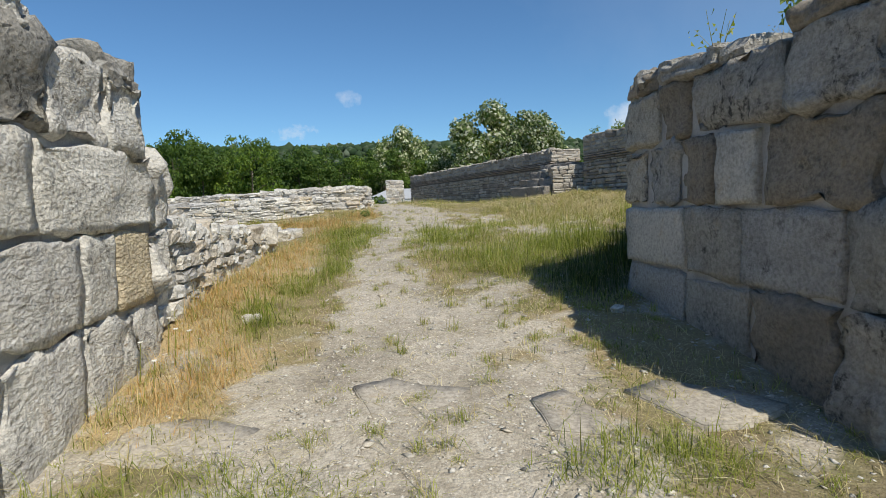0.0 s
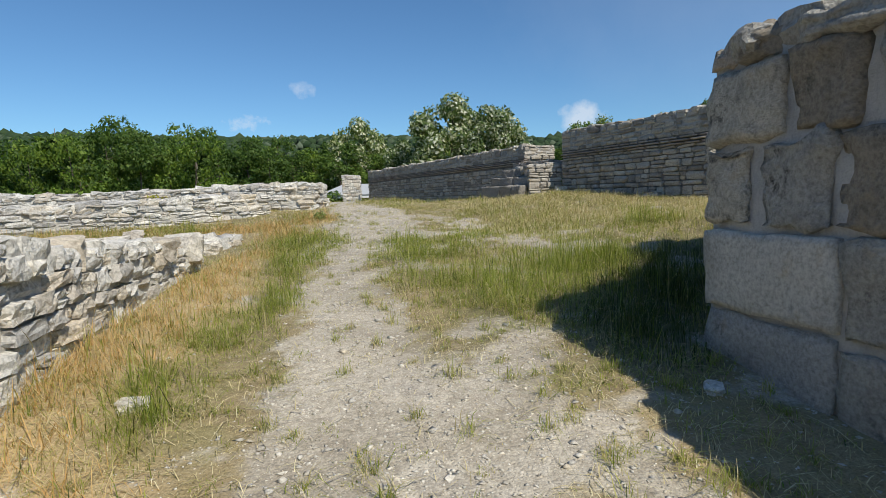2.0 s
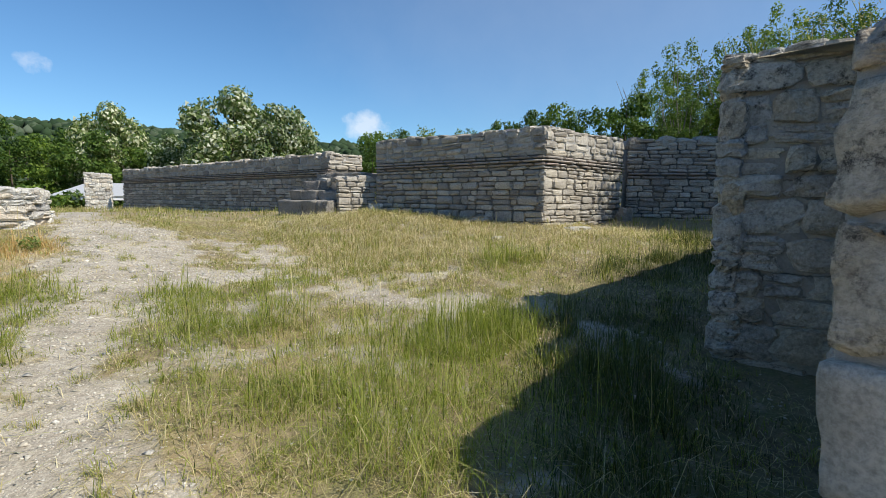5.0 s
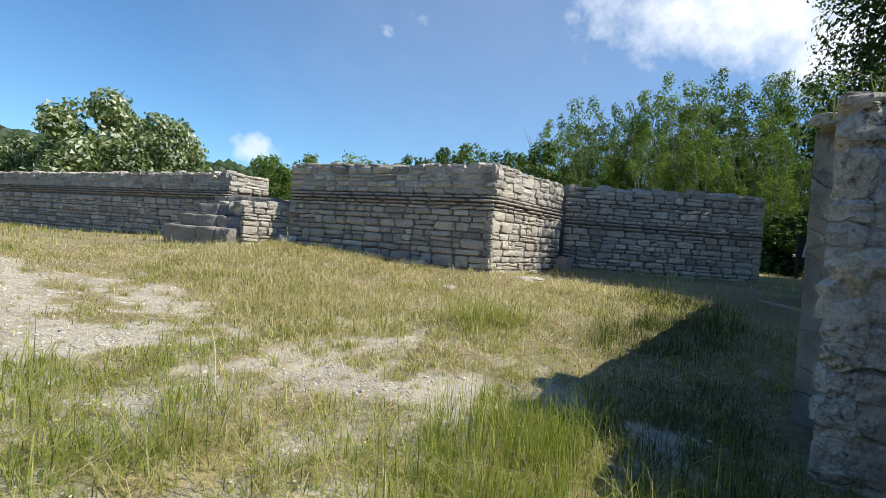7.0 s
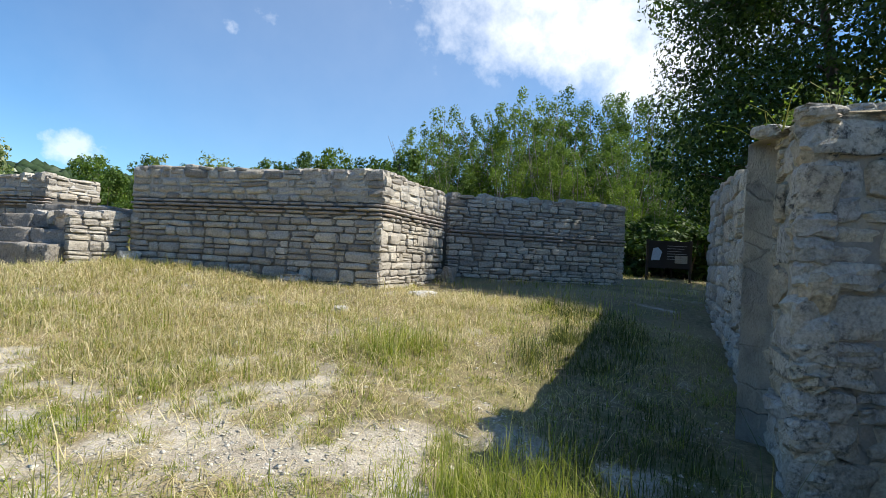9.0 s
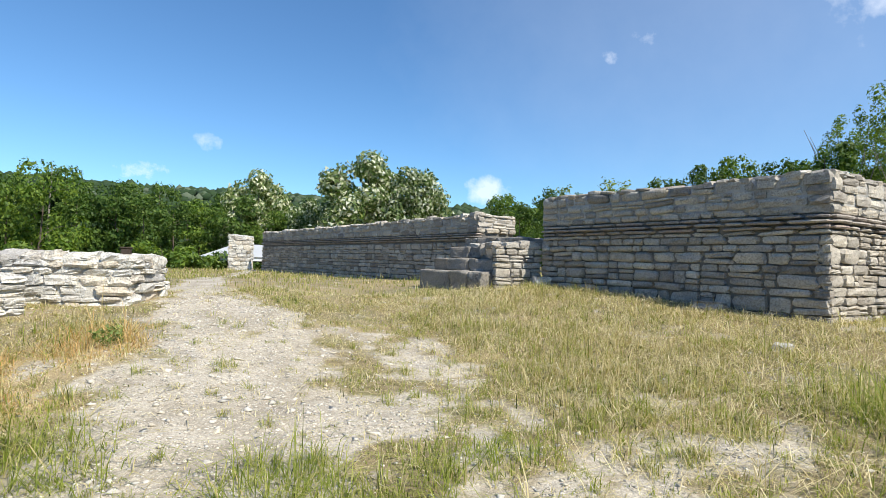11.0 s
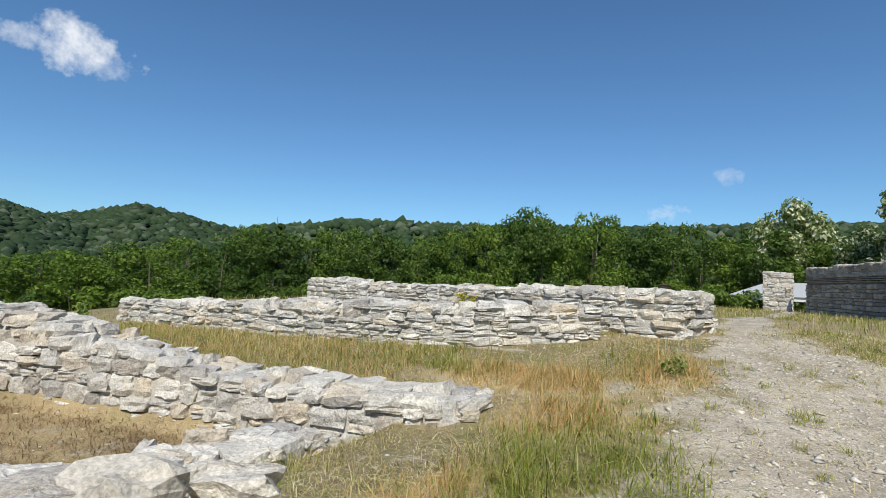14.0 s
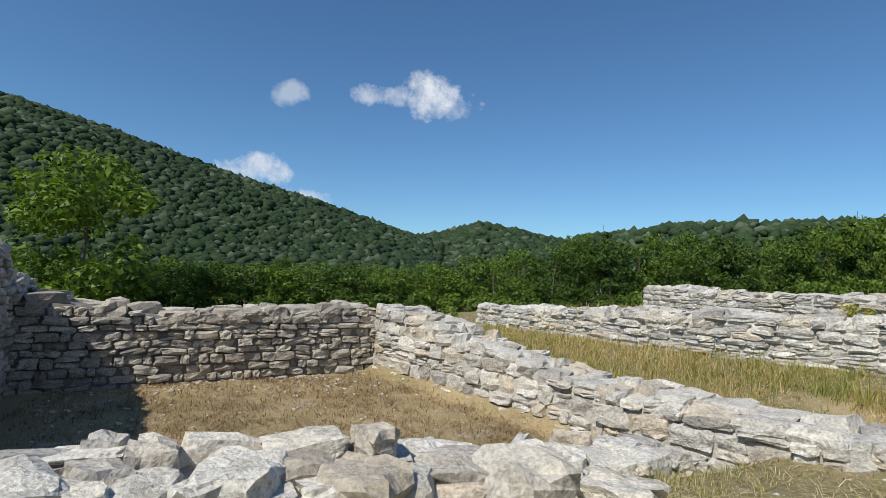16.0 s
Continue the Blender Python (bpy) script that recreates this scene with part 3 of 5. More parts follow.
def wall_core(parent, pts, thick, tops, mat, inset=0.05, name="core", low=-0.25, zlow=None, lumpy=0.0):
    """The mortared core of a wall along pts, set back behind its stones."""
    base = parent.matrix_basis.translation
    secs = []
    total = sum(math.dist(p, q) for p, q in zip(pts, pts[1:]))
    run = 0.0
    for k, (p, q) in enumerate(zip(pts, pts[1:])):
        L = math.dist(p, q)
        u = Vector((q[0] - p[0], q[1] - p[1], 0)) / L
        n = Vector((u.y, -u.x, 0))
        steps = max(2, int(L / (0.09 if lumpy else 0.3)))
        for i in range(steps + (k == len(pts) - 2)):
            f = i / steps
            s = inset + f * (L - 2 * inset) if len(pts) == 2 else f * L
            c = Vector((*p, 0)) + u * s
            z1 = float(np.interp((run + f * L) / total, *tops)) - 0.03
            o, i_ = c - n * inset, c - n * (thick - inset)
            if i == 0 and k > 0:
                pu = Vector((p[0] - pts[k - 1][0], p[1] - pts[k - 1][1], 0)).normalized()
                mit = (Vector((pu.y, -pu.x, 0)) + n).normalized()
                reach = 1 / max(0.35, mit.dot(n))
                o, i_ = c - mit * inset * reach, c - mit * (thick - inset) * min(reach, 1.3)
            secs.append((o, i_, min(float(ground_z(o.x, o.y)), float(ground_z(i_.x, i_.y))) + low if zlow is None else zlow, z1))
        run += L
    vs, fs = [], []
    rows = 26 if lumpy else 4
    for o, i_, z0, z1 in secs:
        ring = [(o.x, o.y, z0 + (z1 - z0) * r / rows) for r in range(rows + 1)] + [(i_.x, i_.y, z1 - (z1 - z0) * r / rows) for r in range(rows + 1)]
        out = (o - i_).normalized()
        for k, (x, y, z) in enumerate(ring):
            q = Vector((x, y, z * 1.9))
            d = lumpy * (noise.noise(q * 1.7) + 0.7 * noise.noise(q * 4.3) + 0.35 * noise.noise(q * 10)) * (1 if k <= rows else -1)
            vs.append((x - base.x + out.x * d + rng.normal(0, 0.006) * (not lumpy), y - base.y + out.y * d + rng.normal(0, 0.006) * (not lumpy), z - base.z + rng.normal(0, 0.008)))
    m = 2 * rows + 2
    for k in range(len(secs) - 1):
        for r in range(m):
            r2 = (r + 1) % m
            fs.append((k * m + r, (k + 1) * m + r, (k + 1) * m + r2, k * m + r2))
    ends = [tuple(range(m)), tuple((len(secs) - 1) * m + r for r in range(m))[::-1]]
    me = mesh_np(name, vs, [np.array(fs), np.array(ends)], mat, bool(lumpy))
    return part(name, me, parent)


def rubble_wall(name, label, pts, thick, tops, faces="fbset", near=(0, 7), pale=False, course=(0.12, 0.22), length=(0.2, 0.5), bands=(), proud=0.03, jag=0.02,
                tilt=0.025, cell=(0.22, 0.5), height=(0.07, 0.17), limit=300, cover=0.9, joint=0.005, inset=0.045, key="", mortar=None, lumpy=0.0, parapet=True):
    """A ruined wall of coursed rubble. pts: its front foot line, its outside to the right; tops: heights along it, as (shares, heights)."""
    g = thing(name, pts[0][0], pts[0][1], float(ground_z(*pts[0])), label, "wall", kind="structure")
    wall_core(g, pts, thick, tops, mortar or (mortar_pale if pale else mortar_dark), inset, lumpy=lumpy)
    WALLS.append((pts, thick))
    if bands and parapet:
        wall_core(g, pts, thick, tops, mortar_grey, 0.02, "parapet_mortar", zlow=bands[0][1] + 0.03)
    total = sum(math.dist(p, q) for p, q in zip(pts, pts[1:]))
    placed, banded, run = [], [], 0.0
    kw = dict(course=course, length=length, proud=proud, jag=jag, tilt=tilt, joint=joint)
    topf = lambda s: float(np.interp(s / total, *tops))
    ends = []
    for p, q in zip(pts, pts[1:]):
        L = math.dist(p, q)
        u = ((q[0] - p[0]) / L, (q[1] - p[1]) / L)
        n = (u[1], -u[0])
        back = lambda c: (c[0] - n[0] * thick, c[1] - n[1] * thick)
        r0 = run
        tf = lambda f, r0=r0, L=L: topf(r0 + f * L)
        tb = lambda f, r0=r0, L=L: topf(r0 + (1 - f) * L)
        gf = lambda f, p=p, q=q: float(ground_z(p[0] + (q[0] - p[0]) * f, p[1] + (q[1] - p[1]) * f))
        pb, qb = back(q), back(p)
        gb = lambda f, p=pb, q=qb: float(ground_z(p[0] + (q[0] - p[0]) * f, p[1] + (q[1] - p[1]) * f))
        if "f" in faces:
            placed += face_stones(p, q, tf, gf, skip=bands, **kw)
        if "b" in faces:
            placed += face_stones(pb, qb, tb, gb, **kw)
        if "t" in faces:
            placed += top_stones(p, q, thick, tf, cell, height, cover=cover)
        for lo, hi in bands:
            k = max(1, round((hi - lo) / 0.07))
            for i in range(k):
                z0, z1 = lo + (hi - lo) * i / k, lo + (hi - lo) * (i + 1) / k
                s = 0.0
                while s < L - 0.02:
                    w = min(rng.uniform(0.25, 0.75), L - s)
                    pr = 0.045 + 0.03 * (i % 2) + rng.normal(0, 0.006)
                    c = Vector((p[0] + u[0] * (s + w / 2) + n[0] * (pr - 0.12), p[1] + u[1] * (s + w / 2) + n[1] * (pr - 0.12), (z0 + z1) / 2))
                    banded.append(basis(c, Vector((*u, 0)), Vector((*n, 0)), (w / 2 - 0.006, 0.12, (z1 - z0) / 2 - 0.012), 0.008))
                    s += w
        ends.append((p, q, pb, qb))
        run += L
    p, q, pb, qb = ends[0]
    if "s" in faces:
        placed += face_stones(qb, p, lambda f: topf(0), lambda f: float(ground_z(*p)), skip=bands, **kw)
    p, q, pb, qb = ends[-1]
    if "e" in faces:
        placed += face_stones(q, pb, lambda f: topf(total), lambda f: float(ground_z(*q)), skip=bands, **kw)
    key = key or ("pale" if pale else "grey")
    if key == "rough":
        stone_set(key, stone_grey, 24, 2, 0.3, 8.0)
    if key == "jamb":
        stone_set(key, stone_jamb, 24, 3, 0.26, 6.0)
    place_stones(g, placed, stone_set(key, stone_pale, 30, 2, 0.3, 8.0) if pale else stone_set(key, stone_grey, 36, 2, 0.2, 6.5), stone_pale_rest if pale else stone_grey_rest, near, limit)
    place_stones(g, banded, stone_set("band", stone_band, 8, 1, 0.06), stone_band_rest, near, 120)
    return g


# ---- gate walls of large squared blocks ----
def block_mesh(lx, ly, lz, seed, rough=0.012):
    """A squared block with worn arrises, centred, lx long, ly deep, lz high."""
    bm = bmesh.new()
    bmesh.ops.create_cube(bm, size=1.0)
    bmesh.ops.subdivide_edges(bm, edges=bm.edges[:], cuts=9, use_grid_fill=True)
    off = Vector((seed * 2.3, seed * 4.1, seed * 1.7))
    half = Vector((lx, ly, lz)) / 2
    r = 0.014
    for v in bm.verts:
        p = Vector((v.co.x * lx, v.co.y * ly, v.co.z * lz))
        inner = Vector((max(-half.x + r, min(half.x - r, p.x)), max(-half.y + r, min(half.y - r, p.y)), max(-half.z + r, min(half.z - r, p.z))))
        d = p - inner
        if d.length > r:
            p = inner + d.normalized() * r
        edge = sum(1 for a, h in zip(p, half) if abs(abs(a) - h) < 0.05)
        k = rough * (1.0 + 1.1 * (edge > 1))
        nrm = Vector((p.x / half.x, p.y / half.y, p.z / half.z))
        big = max(range(3), key=lambda i: abs(nrm[i]))
        dirn = Vector((0, 0, 0))
        dirn[big] = math.copysign(1, p[big])
        v.co = p + dirn * (noise.noise(p * 2.5 + off) * k * 2.4 + noise.noise(p * 9 + off) * k * 1.1) + noise.noise_vector(p * 6 + off) * k * 0.6
    return bm


def block_wall(name, label, p0, p1, rows, seed):
    """Squared blocks on the face from p0 to p1. rows: (z0, z1, blocks), each block (from, to along the face, how far proud, material, roughness)."""
    g = thing(name, p0[0], p0[1], float(ground_z(*p0)), label, "wall", kind="structure")
    base = g.matrix_basis.translation
    u = Vector((p1[0] - p0[0], p1[1] - p0[1], 0)).normalized()
    n = Vector((u.y, -u.x, 0))
    k = seed
    dep = 0.5
    for z0, z1, blocks in rows:
        for a, b, proud, mat, rough in blocks:
            k += 1
            me = bm_mesh("block", block_mesh(b - a - 0.01, dep, z1 - z0 - 0.012, k, rough), mat, True)
            c = Vector((*p0, 0)) + u * (a + b) / 2 + n * (proud - dep / 2)
            c.z = (z0 + z1) / 2
            m = Matrix((u, n, Vector((0, 0, 1)))).transposed().to_4x4()
            part("block", me, g, "", Matrix.Translation(c - base) @ m @ pose(0, 0, 0, rng.normal(0, 0.5), rng.normal(0, 0.4), rng.normal(0, 0.5)))
    return g


PA, BU, WO, BR, CL, GT = stone_gate_pale, stone_gate_buff, stone_gate_worn, stone_gate_brown, stone_gate_clean, stone_gate
RIGHT_P0, RIGHT_P1 = (1.83, 5.03), (2.173, 1.78)
rw = block_wall("wall_gate_right", "grey weathered wall of large squared limestone blocks", RIGHT_P0, RIGHT_P1, [
    (0.0, 0.86, [(0.0, 0.98, 0.015, GT, 0.012), (1.0, 1.78, 0.005, GT, 0.014), (1.8, 2.5, 0.04, BR, 0.026), (2.53, 2.85, 0.07, WO, 0.028), (2.87, 3.25, 0.03, GT, 0.02)]),
    (0.87, 1.39, [(0.0, 0.99, 0.03, CL, 0.006), (1.0, 1.67, 0.02, GT, 0.008), (1.68, 2.54, 0.01, GT, 0.01), (2.57, 3.25, 0.03, WO, 0.02)]),
    (1.41, 1.93, [(0.0, 0.36, 0.03, GT, 0.02), (0.47, 0.93, 0.035, WO, 0.022), (0.95, 1.36, 0.02, BR, 0.014), (1.45, 1.86, 0.05, CL, 0.006), (1.96, 2.74, 0.035, BR, 0.024), (2.78, 3.25, 0.03, WO, 0.02)]),
    (1.95, 2.4, [(0.0, 0.6, 0.02, GT, 0.016), (0.66, 1.05, 0.02, BR, 0.016), (1.18, 2.09, 0.055, WO, 0.026), (2.14, 2.75, 0.05, WO, 0.024), (2.78, 3.25, 0.03, GT, 0.02)]),
    (2.41, 2.58, [(0.0, 0.2, 0.02, GT, 0.02), (0.28, 0.62, 0.0, BR, 0.02)]),
    (2.4, 2.54, [(0.75, 1.45, 0.06, WO, 0.022), (2.12, 2.6, 0.05, BR, 0.024), (2.62, 3.2, 0.06, WO, 0.024)])], 11)
wall_core(rw, [RIGHT_P0, RIGHT_P1], 1.3, ([0, 0.5, 0.7, 1], [2.56, 2.46, 2.42, 2.4]), mortar_grey, 0.02, lumpy=0.01)
lg = block_wall("wall_gate_left", "pale grey chisel-dressed wall of large squared limestone blocks", (-1.8, -0.9), (-2.37, 4.1), [
    (-0.1, 0.83, [(0.0, 1.2, 0.02, PA, 0.014), (1.2, 2.2, 0.02, PA, 0.014), (2.2, 3.1, 0.01, PA, 0.02), (3.1, 3.85, 0.01, PA, 0.02), (3.86, 4.5, 0.0, PA, 0.03), (4.5, 5.03, -0.01, PA, 0.035)]),
    (0.84, 1.40, [(0.0, 0.9, 0.02, PA, 0.012), (0.9, 1.9, 0.02, PA, 0.012), (1.9, 2.9, 0.02, PA, 0.012), (2.9, 3.86, 0.025, PA, 0.016), (3.87, 4.3, 0.02, PA, 0.006), (4.31, 4.86, 0.02, BU, 0.006), (4.88, 5.15, 0.02, PA, 0.03)]),
    (1.41, 1.96, [(0.0, 0.8, 0.02, PA, 0.012), (0.8, 1.9, 0.02, PA, 0.012), (1.9, 2.7, 0.02, PA, 0.012), (2.7, 3.48, 0.03, PA, 0.012), (3.485, 4.96, 0.04, PA, 0.02), (4.97, 5.24, 0.03, PA, 0.024)]),
    (1.965, 2.5, [(0.0, 1.1, 0.02, PA, 0.02), (1.1, 2.2, 0.02, PA, 0.02), (2.2, 3.05, 0.02, PA, 0.02), (3.05, 3.72, 0.03, WO, 0.03), (3.7, 4.34, 0.02, PA, 0.024), (4.31, 4.92, 0.03, PA, 0.026)]),
    (2.5, 2.72, [(2.6, 3.3, -0.02, WO, 0.03), (3.3, 3.75, -0.03, PA, 0.03)]), (2.5, 2.7, [(4.4, 4.93, -0.02, WO, 0.026)])], 71)
place_stones(rw, top_stones(RIGHT_P0, RIGHT_P1, 1.25, lambda f: 2.58 - 0.13 * f, (0.18, 0.5), (0.06, 0.15), 0.06), stone_set("cap", stone_gate_worn, 12, 3, 0.28, 6.0), stone_gate_worn, (1.9, 4))
place_stones(lg, top_stones((-1.8, -0.9), (-2.36, 4.05), 1.0, lambda f: 2.56 - 0.06 * f, (0.2, 0.5), (0.06, 0.2), 0.09), stone_set("cap", stone_gate_worn), stone_gate_worn, (-2.2, 3))
WALLS += [((RIGHT_P0, RIGHT_P1), 1.3), (((-1.8, -0.9), (-2.37, 4.1)), 1.1)]
wall_core(lg, [(-1.8, -0.9), (-2.37, 4.1)], 1.1, ([0, 1], [2.5, 2.44]), mortar_grey, 0.035)

# ---- rubble walls ----
rubble_wall("wall_gate_back", "grey mortared rubble wall closing the gate recess", ((4.3, 5.87), (1.95, 5.06)), 0.9, ([0, 0.35, 0.7, 1], [2.98, 2.88, 2.72, 2.55]), "ft", (2, 6), course=(0.09, 0.3), length=(0.16, 0.7), inset=0.03, joint=0.002, proud=0.035, tilt=0.06, key="jamb", mortar=mortar_jamb, lumpy=0.011, cover=0.22, height=(0.03, 0.06), cell=(0.12, 0.24))
rubble_wall("wall_gate_jamb", "grey mortared rubble wall of a gate tower jamb in shade", ((10.5, 8.16), (3.4, 6.62), (4.06, 5.5)), 0.9, ([0, 0.4, 0.75, 0.88, 1], [3.4, 3.25, 3.0, 3.04, 3.1]),
            "ft", (3.4, 6.6), course=(0.09, 0.3), length=(0.16, 0.7), limit=220, inset=0.03, joint=0.002, proud=0.035, tilt=0.06, key="jamb", mortar=mortar_jamb, lumpy=0.011, cover=0.22, height=(0.03, 0.06), cell=(0.12, 0.24))
# added out of view; its height closes the lit gap in the gate's shadow
rubble_wall("wall_gate_tower", "unseen grey rubble wall added behind the gate to cast shade", ((4.9, 4.92), (3.84, 4.6)), 0.8, ([0, 1], [4.6, 4.5]), "fbset", (4, 5), course=(0.12, 0.3), length=(0.2, 0.6), limit=150)
rubble_wall("wall_low_left", "low pale rubble wall with rough capping stones", ((-2.45, 4.15), (-2.62, 5.6), (-2.86, 8.7)), 0.62, ([0, 0.24, 0.39, 0.66, 0.83, 0.93, 1], [1.46, 1.35, 1.31, 1.24, 1.12, 0.98, 0.84]), "fbet", (-2.8, 7.5), True,
            course=(0.1, 0.2), length=(0.14, 0.4), inset=0.028, proud=0.06, tilt=0.06, jag=0.03, cell=(0.14, 0.38), height=(0.06, 0.18))
rubble_wall("wall_low_link", "sunken pale rubble fill joining two low walls", ((-3.6, 8.4), (-3.85, 10.1)), 0.6, ([0, 0.4, 1], [0.9, 0.82, 0.8]), "fbt", (-3.3, 9), True,
            course=(0.1, 0.2), length=(0.14, 0.4), inset=0.028, proud=0.06, tilt=0.08, jag=0.03, cell=(0.14, 0.38), height=(0.06, 0.18))
rubble_wall("wall_room_north", "pale rubble wall of a sunken tower room", ((-9.5, 8.75), (-7.2, 9.5), (-5.6, 10.1), (-3.05, 10.95)), 0.75, ([0, 0.1, 0.35, 0.6, 1], [1.5, 1.48, 1.22, 0.98, 1.02]), "fbet", (-3, 10), True,
            course=(0.1, 0.22), length=(0.14, 0.45), inset=0.028, proud=0.05, tilt=0.06, jag=0.03)
rubble_wall("wall_room_west", "grey rubble back wall of a sunken tower room", ((-8.6, 3.7), (-9.5, 8.8)), 0.9, ([0, 0.12, 0.4, 0.65, 1], [1.75, 1.58, 1.36, 1.4, 1.5]), "ft", (-9, 7), False, key="rough", course=(0.07, 0.17), length=(0.1, 0.36), inset=0.03, proud=0.06, tilt=0.08)
rubble_wall("wall_room_south", "shaded rubble side wall of a sunken tower room", ((-3.3, 4.75), (-9.6, 3.9)), 0.9, ([0, 0.5, 0.75, 0.85, 1], [2.5, 2.48, 2.2, 1.85, 1.8]), "ft", (-6, 5), False, key="rough", course=(0.07, 0.17), length=(0.1, 0.36), inset=0.03, proud=0.06, tilt=0.08)
rubble_wall("wall_outer_front", "low pale rubble footing with a broad broken top", ((-12.7, 11.9), (-10, 12.2), (-7, 12.6), (-4.6, 13.2), (-3.3, 14.5)), 0.9, ([0, 0.3, 0.6, 0.85, 1], [1.34, 1.5, 1.66, 1.74, 1.8]), "fst", (-4, 13), True,
            course=(0.07, 0.16), length=(0.15, 0.5), inset=0.028, proud=0.05, tilt=0.05, jag=0.03)
rubble_wall("wall_outer_rear", "pale rubble wall standing a little above the footing before it", ((-12.5, 16.6), (-2.35, 15.1)), 1.2, ([0, 0.15, 0.16, 1], [1.98, 1.98, 1.88, 2.05]), "fest", (-2, 15), True,
            course=(0.07, 0.16), length=(0.15, 0.5), inset=0.028, proud=0.05, tilt=0.05, jag=0.03)
rubble_wall("wall_block", "square masonry block with projecting string courses, one side sunlit", ((4.59, 17.1), (6.33, 12.36), (9.35, 13.25)), 2.0, ([0, 0.6, 0.62, 1], [3.46, 3.42, 3.4, 3.42]), "fst", (6.3, 12.4),
            bands=((2.67, 2.88),), course=(0.09, 0.23), length=(0.14, 0.55), jag=0.03, tilt=0.035, cell=(0.16, 0.42), height=(0.03, 0.09))
rubble_wall("wall_recessed", "grey recessed masonry wall with thin string courses", ((9.45, 13.2), (13.2, 10.45)), 1.0, ([0, 1], [3.42, 3.52]), "fet", (10, 12), bands=((2.52, 2.68),), course=(0.07, 0.18), length=(0.14, 0.5), tilt=0.045, jag=0.04, parapet=False)
rubble_wall("wall_long", "long grey coursed masonry wall with string courses", ((-2.14, 36.2), (4.16, 19.9)), 1.3, ([0, 1], [3.33, 3.33]), "fet", (4, 20), bands=((2.68, 2.88),), course=(0.1, 0.22), length=(0.16, 0.6), tilt=0.035)
rubble_wall("wall_link", "low lit masonry beside the stone steps", ((3.6, 17.15), (4.65, 17.2)), 1.6, ([0, 1], [2.5, 2.55]), "ft", (4, 17), course=(0.12, 0.2), length=(0.2, 0.45))

# ---- stone steps ----
def step_block(lx, ly, lz, seed):
    return bm_mesh("block", block_mesh(lx, ly, lz, seed, 0.016), stone_step, True)


steps = thing("stone_steps", 3.34, 17.2, float(ground_z(3.34, 17.2)), "four worn dark-faced stone steps against the wall", "steps")
su, sw = Vector((-0.463, 0.886, 0)), Vector((0.886, 0.463, 0))
for k, (z0, z1, a, b, cuts) in enumerate([(1.35, 1.93, 0.0, 1.95, (0.42, 0.95)), (1.93, 2.2, -0.1, 1.8, (0.7,)), (2.2, 2.47, -0.2, 1.65, (0.3, 1.0)), (2.47, 2.68, -0.28, 1.5, (0.5, 1.1))]):
    edges = [a, *cuts, b]
    for i, (e, f) in enumerate(zip(edges, edges[1:])):
        inn = 0.32 * k
        c = su * (e + f) / 2 + sw * (inn + 0.45)
        c.z = (z0 + z1) / 2 - float(ground_z(3.34, 17.2))
        m = Matrix((su, -sw, Vector((0, 0, 1)))).transposed().to_4x4()
        part("step", step_block(f - e - 0.015, 0.9, z1 - z0 - 0.01, 200 + k * 10 + i), steps, "", Matrix.Translation(c) @ m)

# ---- white pillar, shed, posts and sign ----
rubble_wall("wall_stub", "short white masonry stub at the end of the long wall", ((-3.9, 37.2), (-2.75, 37.2)), 1.4, ([0, 1], [3.2, 3.15]), "fest", (-3, 37), True, course=(0.15, 0.25), length=(0.25, 0.5))


def box(bm, x0, y0, z0, x1, y1, z1):
    m = Matrix.Translation(((x0 + x1) / 2, (y0 + y1) / 2, (z0 + z1) / 2)) @ Matrix.Diagonal((x1 - x0, y1 - y0, z1 - z0, 1))
    bmesh.ops.create_cube(bm, size=1.0, matrix=m)


def box_mesh(name, mat, *dims, bevel=0.01):
    bm = bmesh.new()
    box(bm, *dims)
    if bevel:
        bmesh.ops.bevel(bm, geom=bm.edges[:], offset=bevel, segments=1, affect="EDGES")
    return bm_mesh(name, bm, mat)


def shed(x, y):
    g = thing("open_shed", x, y, float(ground_z(x, y)), "white open-sided shed with a low grey sheet roof", "shed")
    for i in range(4):
        for j in range(2):
            part("post", box_mesh("post", white_paint, i * 2.2 - 0.09, j * 4 - 0.09, 0, i * 2.2 + 0.09, j * 4 + 0.09, 2.3), g)
    part("beam", box_mesh("beam", white_paint, -0.5, -0.4, 2.3, 7.1, -0.05, 2.6), g)
    part("rear_wall", box_mesh("rear_wall", white_paint, -0.1, 4.1, 0, 6.7, 4.25, 1.1), g)
    bm = bmesh.new()
    vs = [bm.verts.new(c) for c in ((-0.6, -0.5, 2.6), (7.2, -0.5, 2.6), (7.2, 4.6, 2.6), (-0.6, 4.6, 2.6), (1.5, 2.0, 3.6), (5.2, 2.0, 3.6))]
    for f in ((0, 1, 5, 4), (1, 2, 5), (2, 3, 4, 5), (3, 0, 4), (3, 2, 1, 0)):
        bm.faces.new([vs[i] for i in f])
    part("roof", bm_mesh("roof", bm, grey_roof), g, "pale grey hipped sheet roof")


shed(-6.8, 50.0)

post = thing("wooden_post", -5.1, 24.5, float(ground_z(-5.1, 24.5)), "short dark wooden marker post in the grass", "post")
part("shaft", box_mesh("shaft", dark_wood, -0.13, -0.08, -0.1, 0.13, 0.08, 0.85, bevel=0.02), post)
part("cap", box_mesh("cap", dark_wood, -0.15, -0.1, 0.85, 0.15, 0.1, 0.9, bevel=0.015), post)


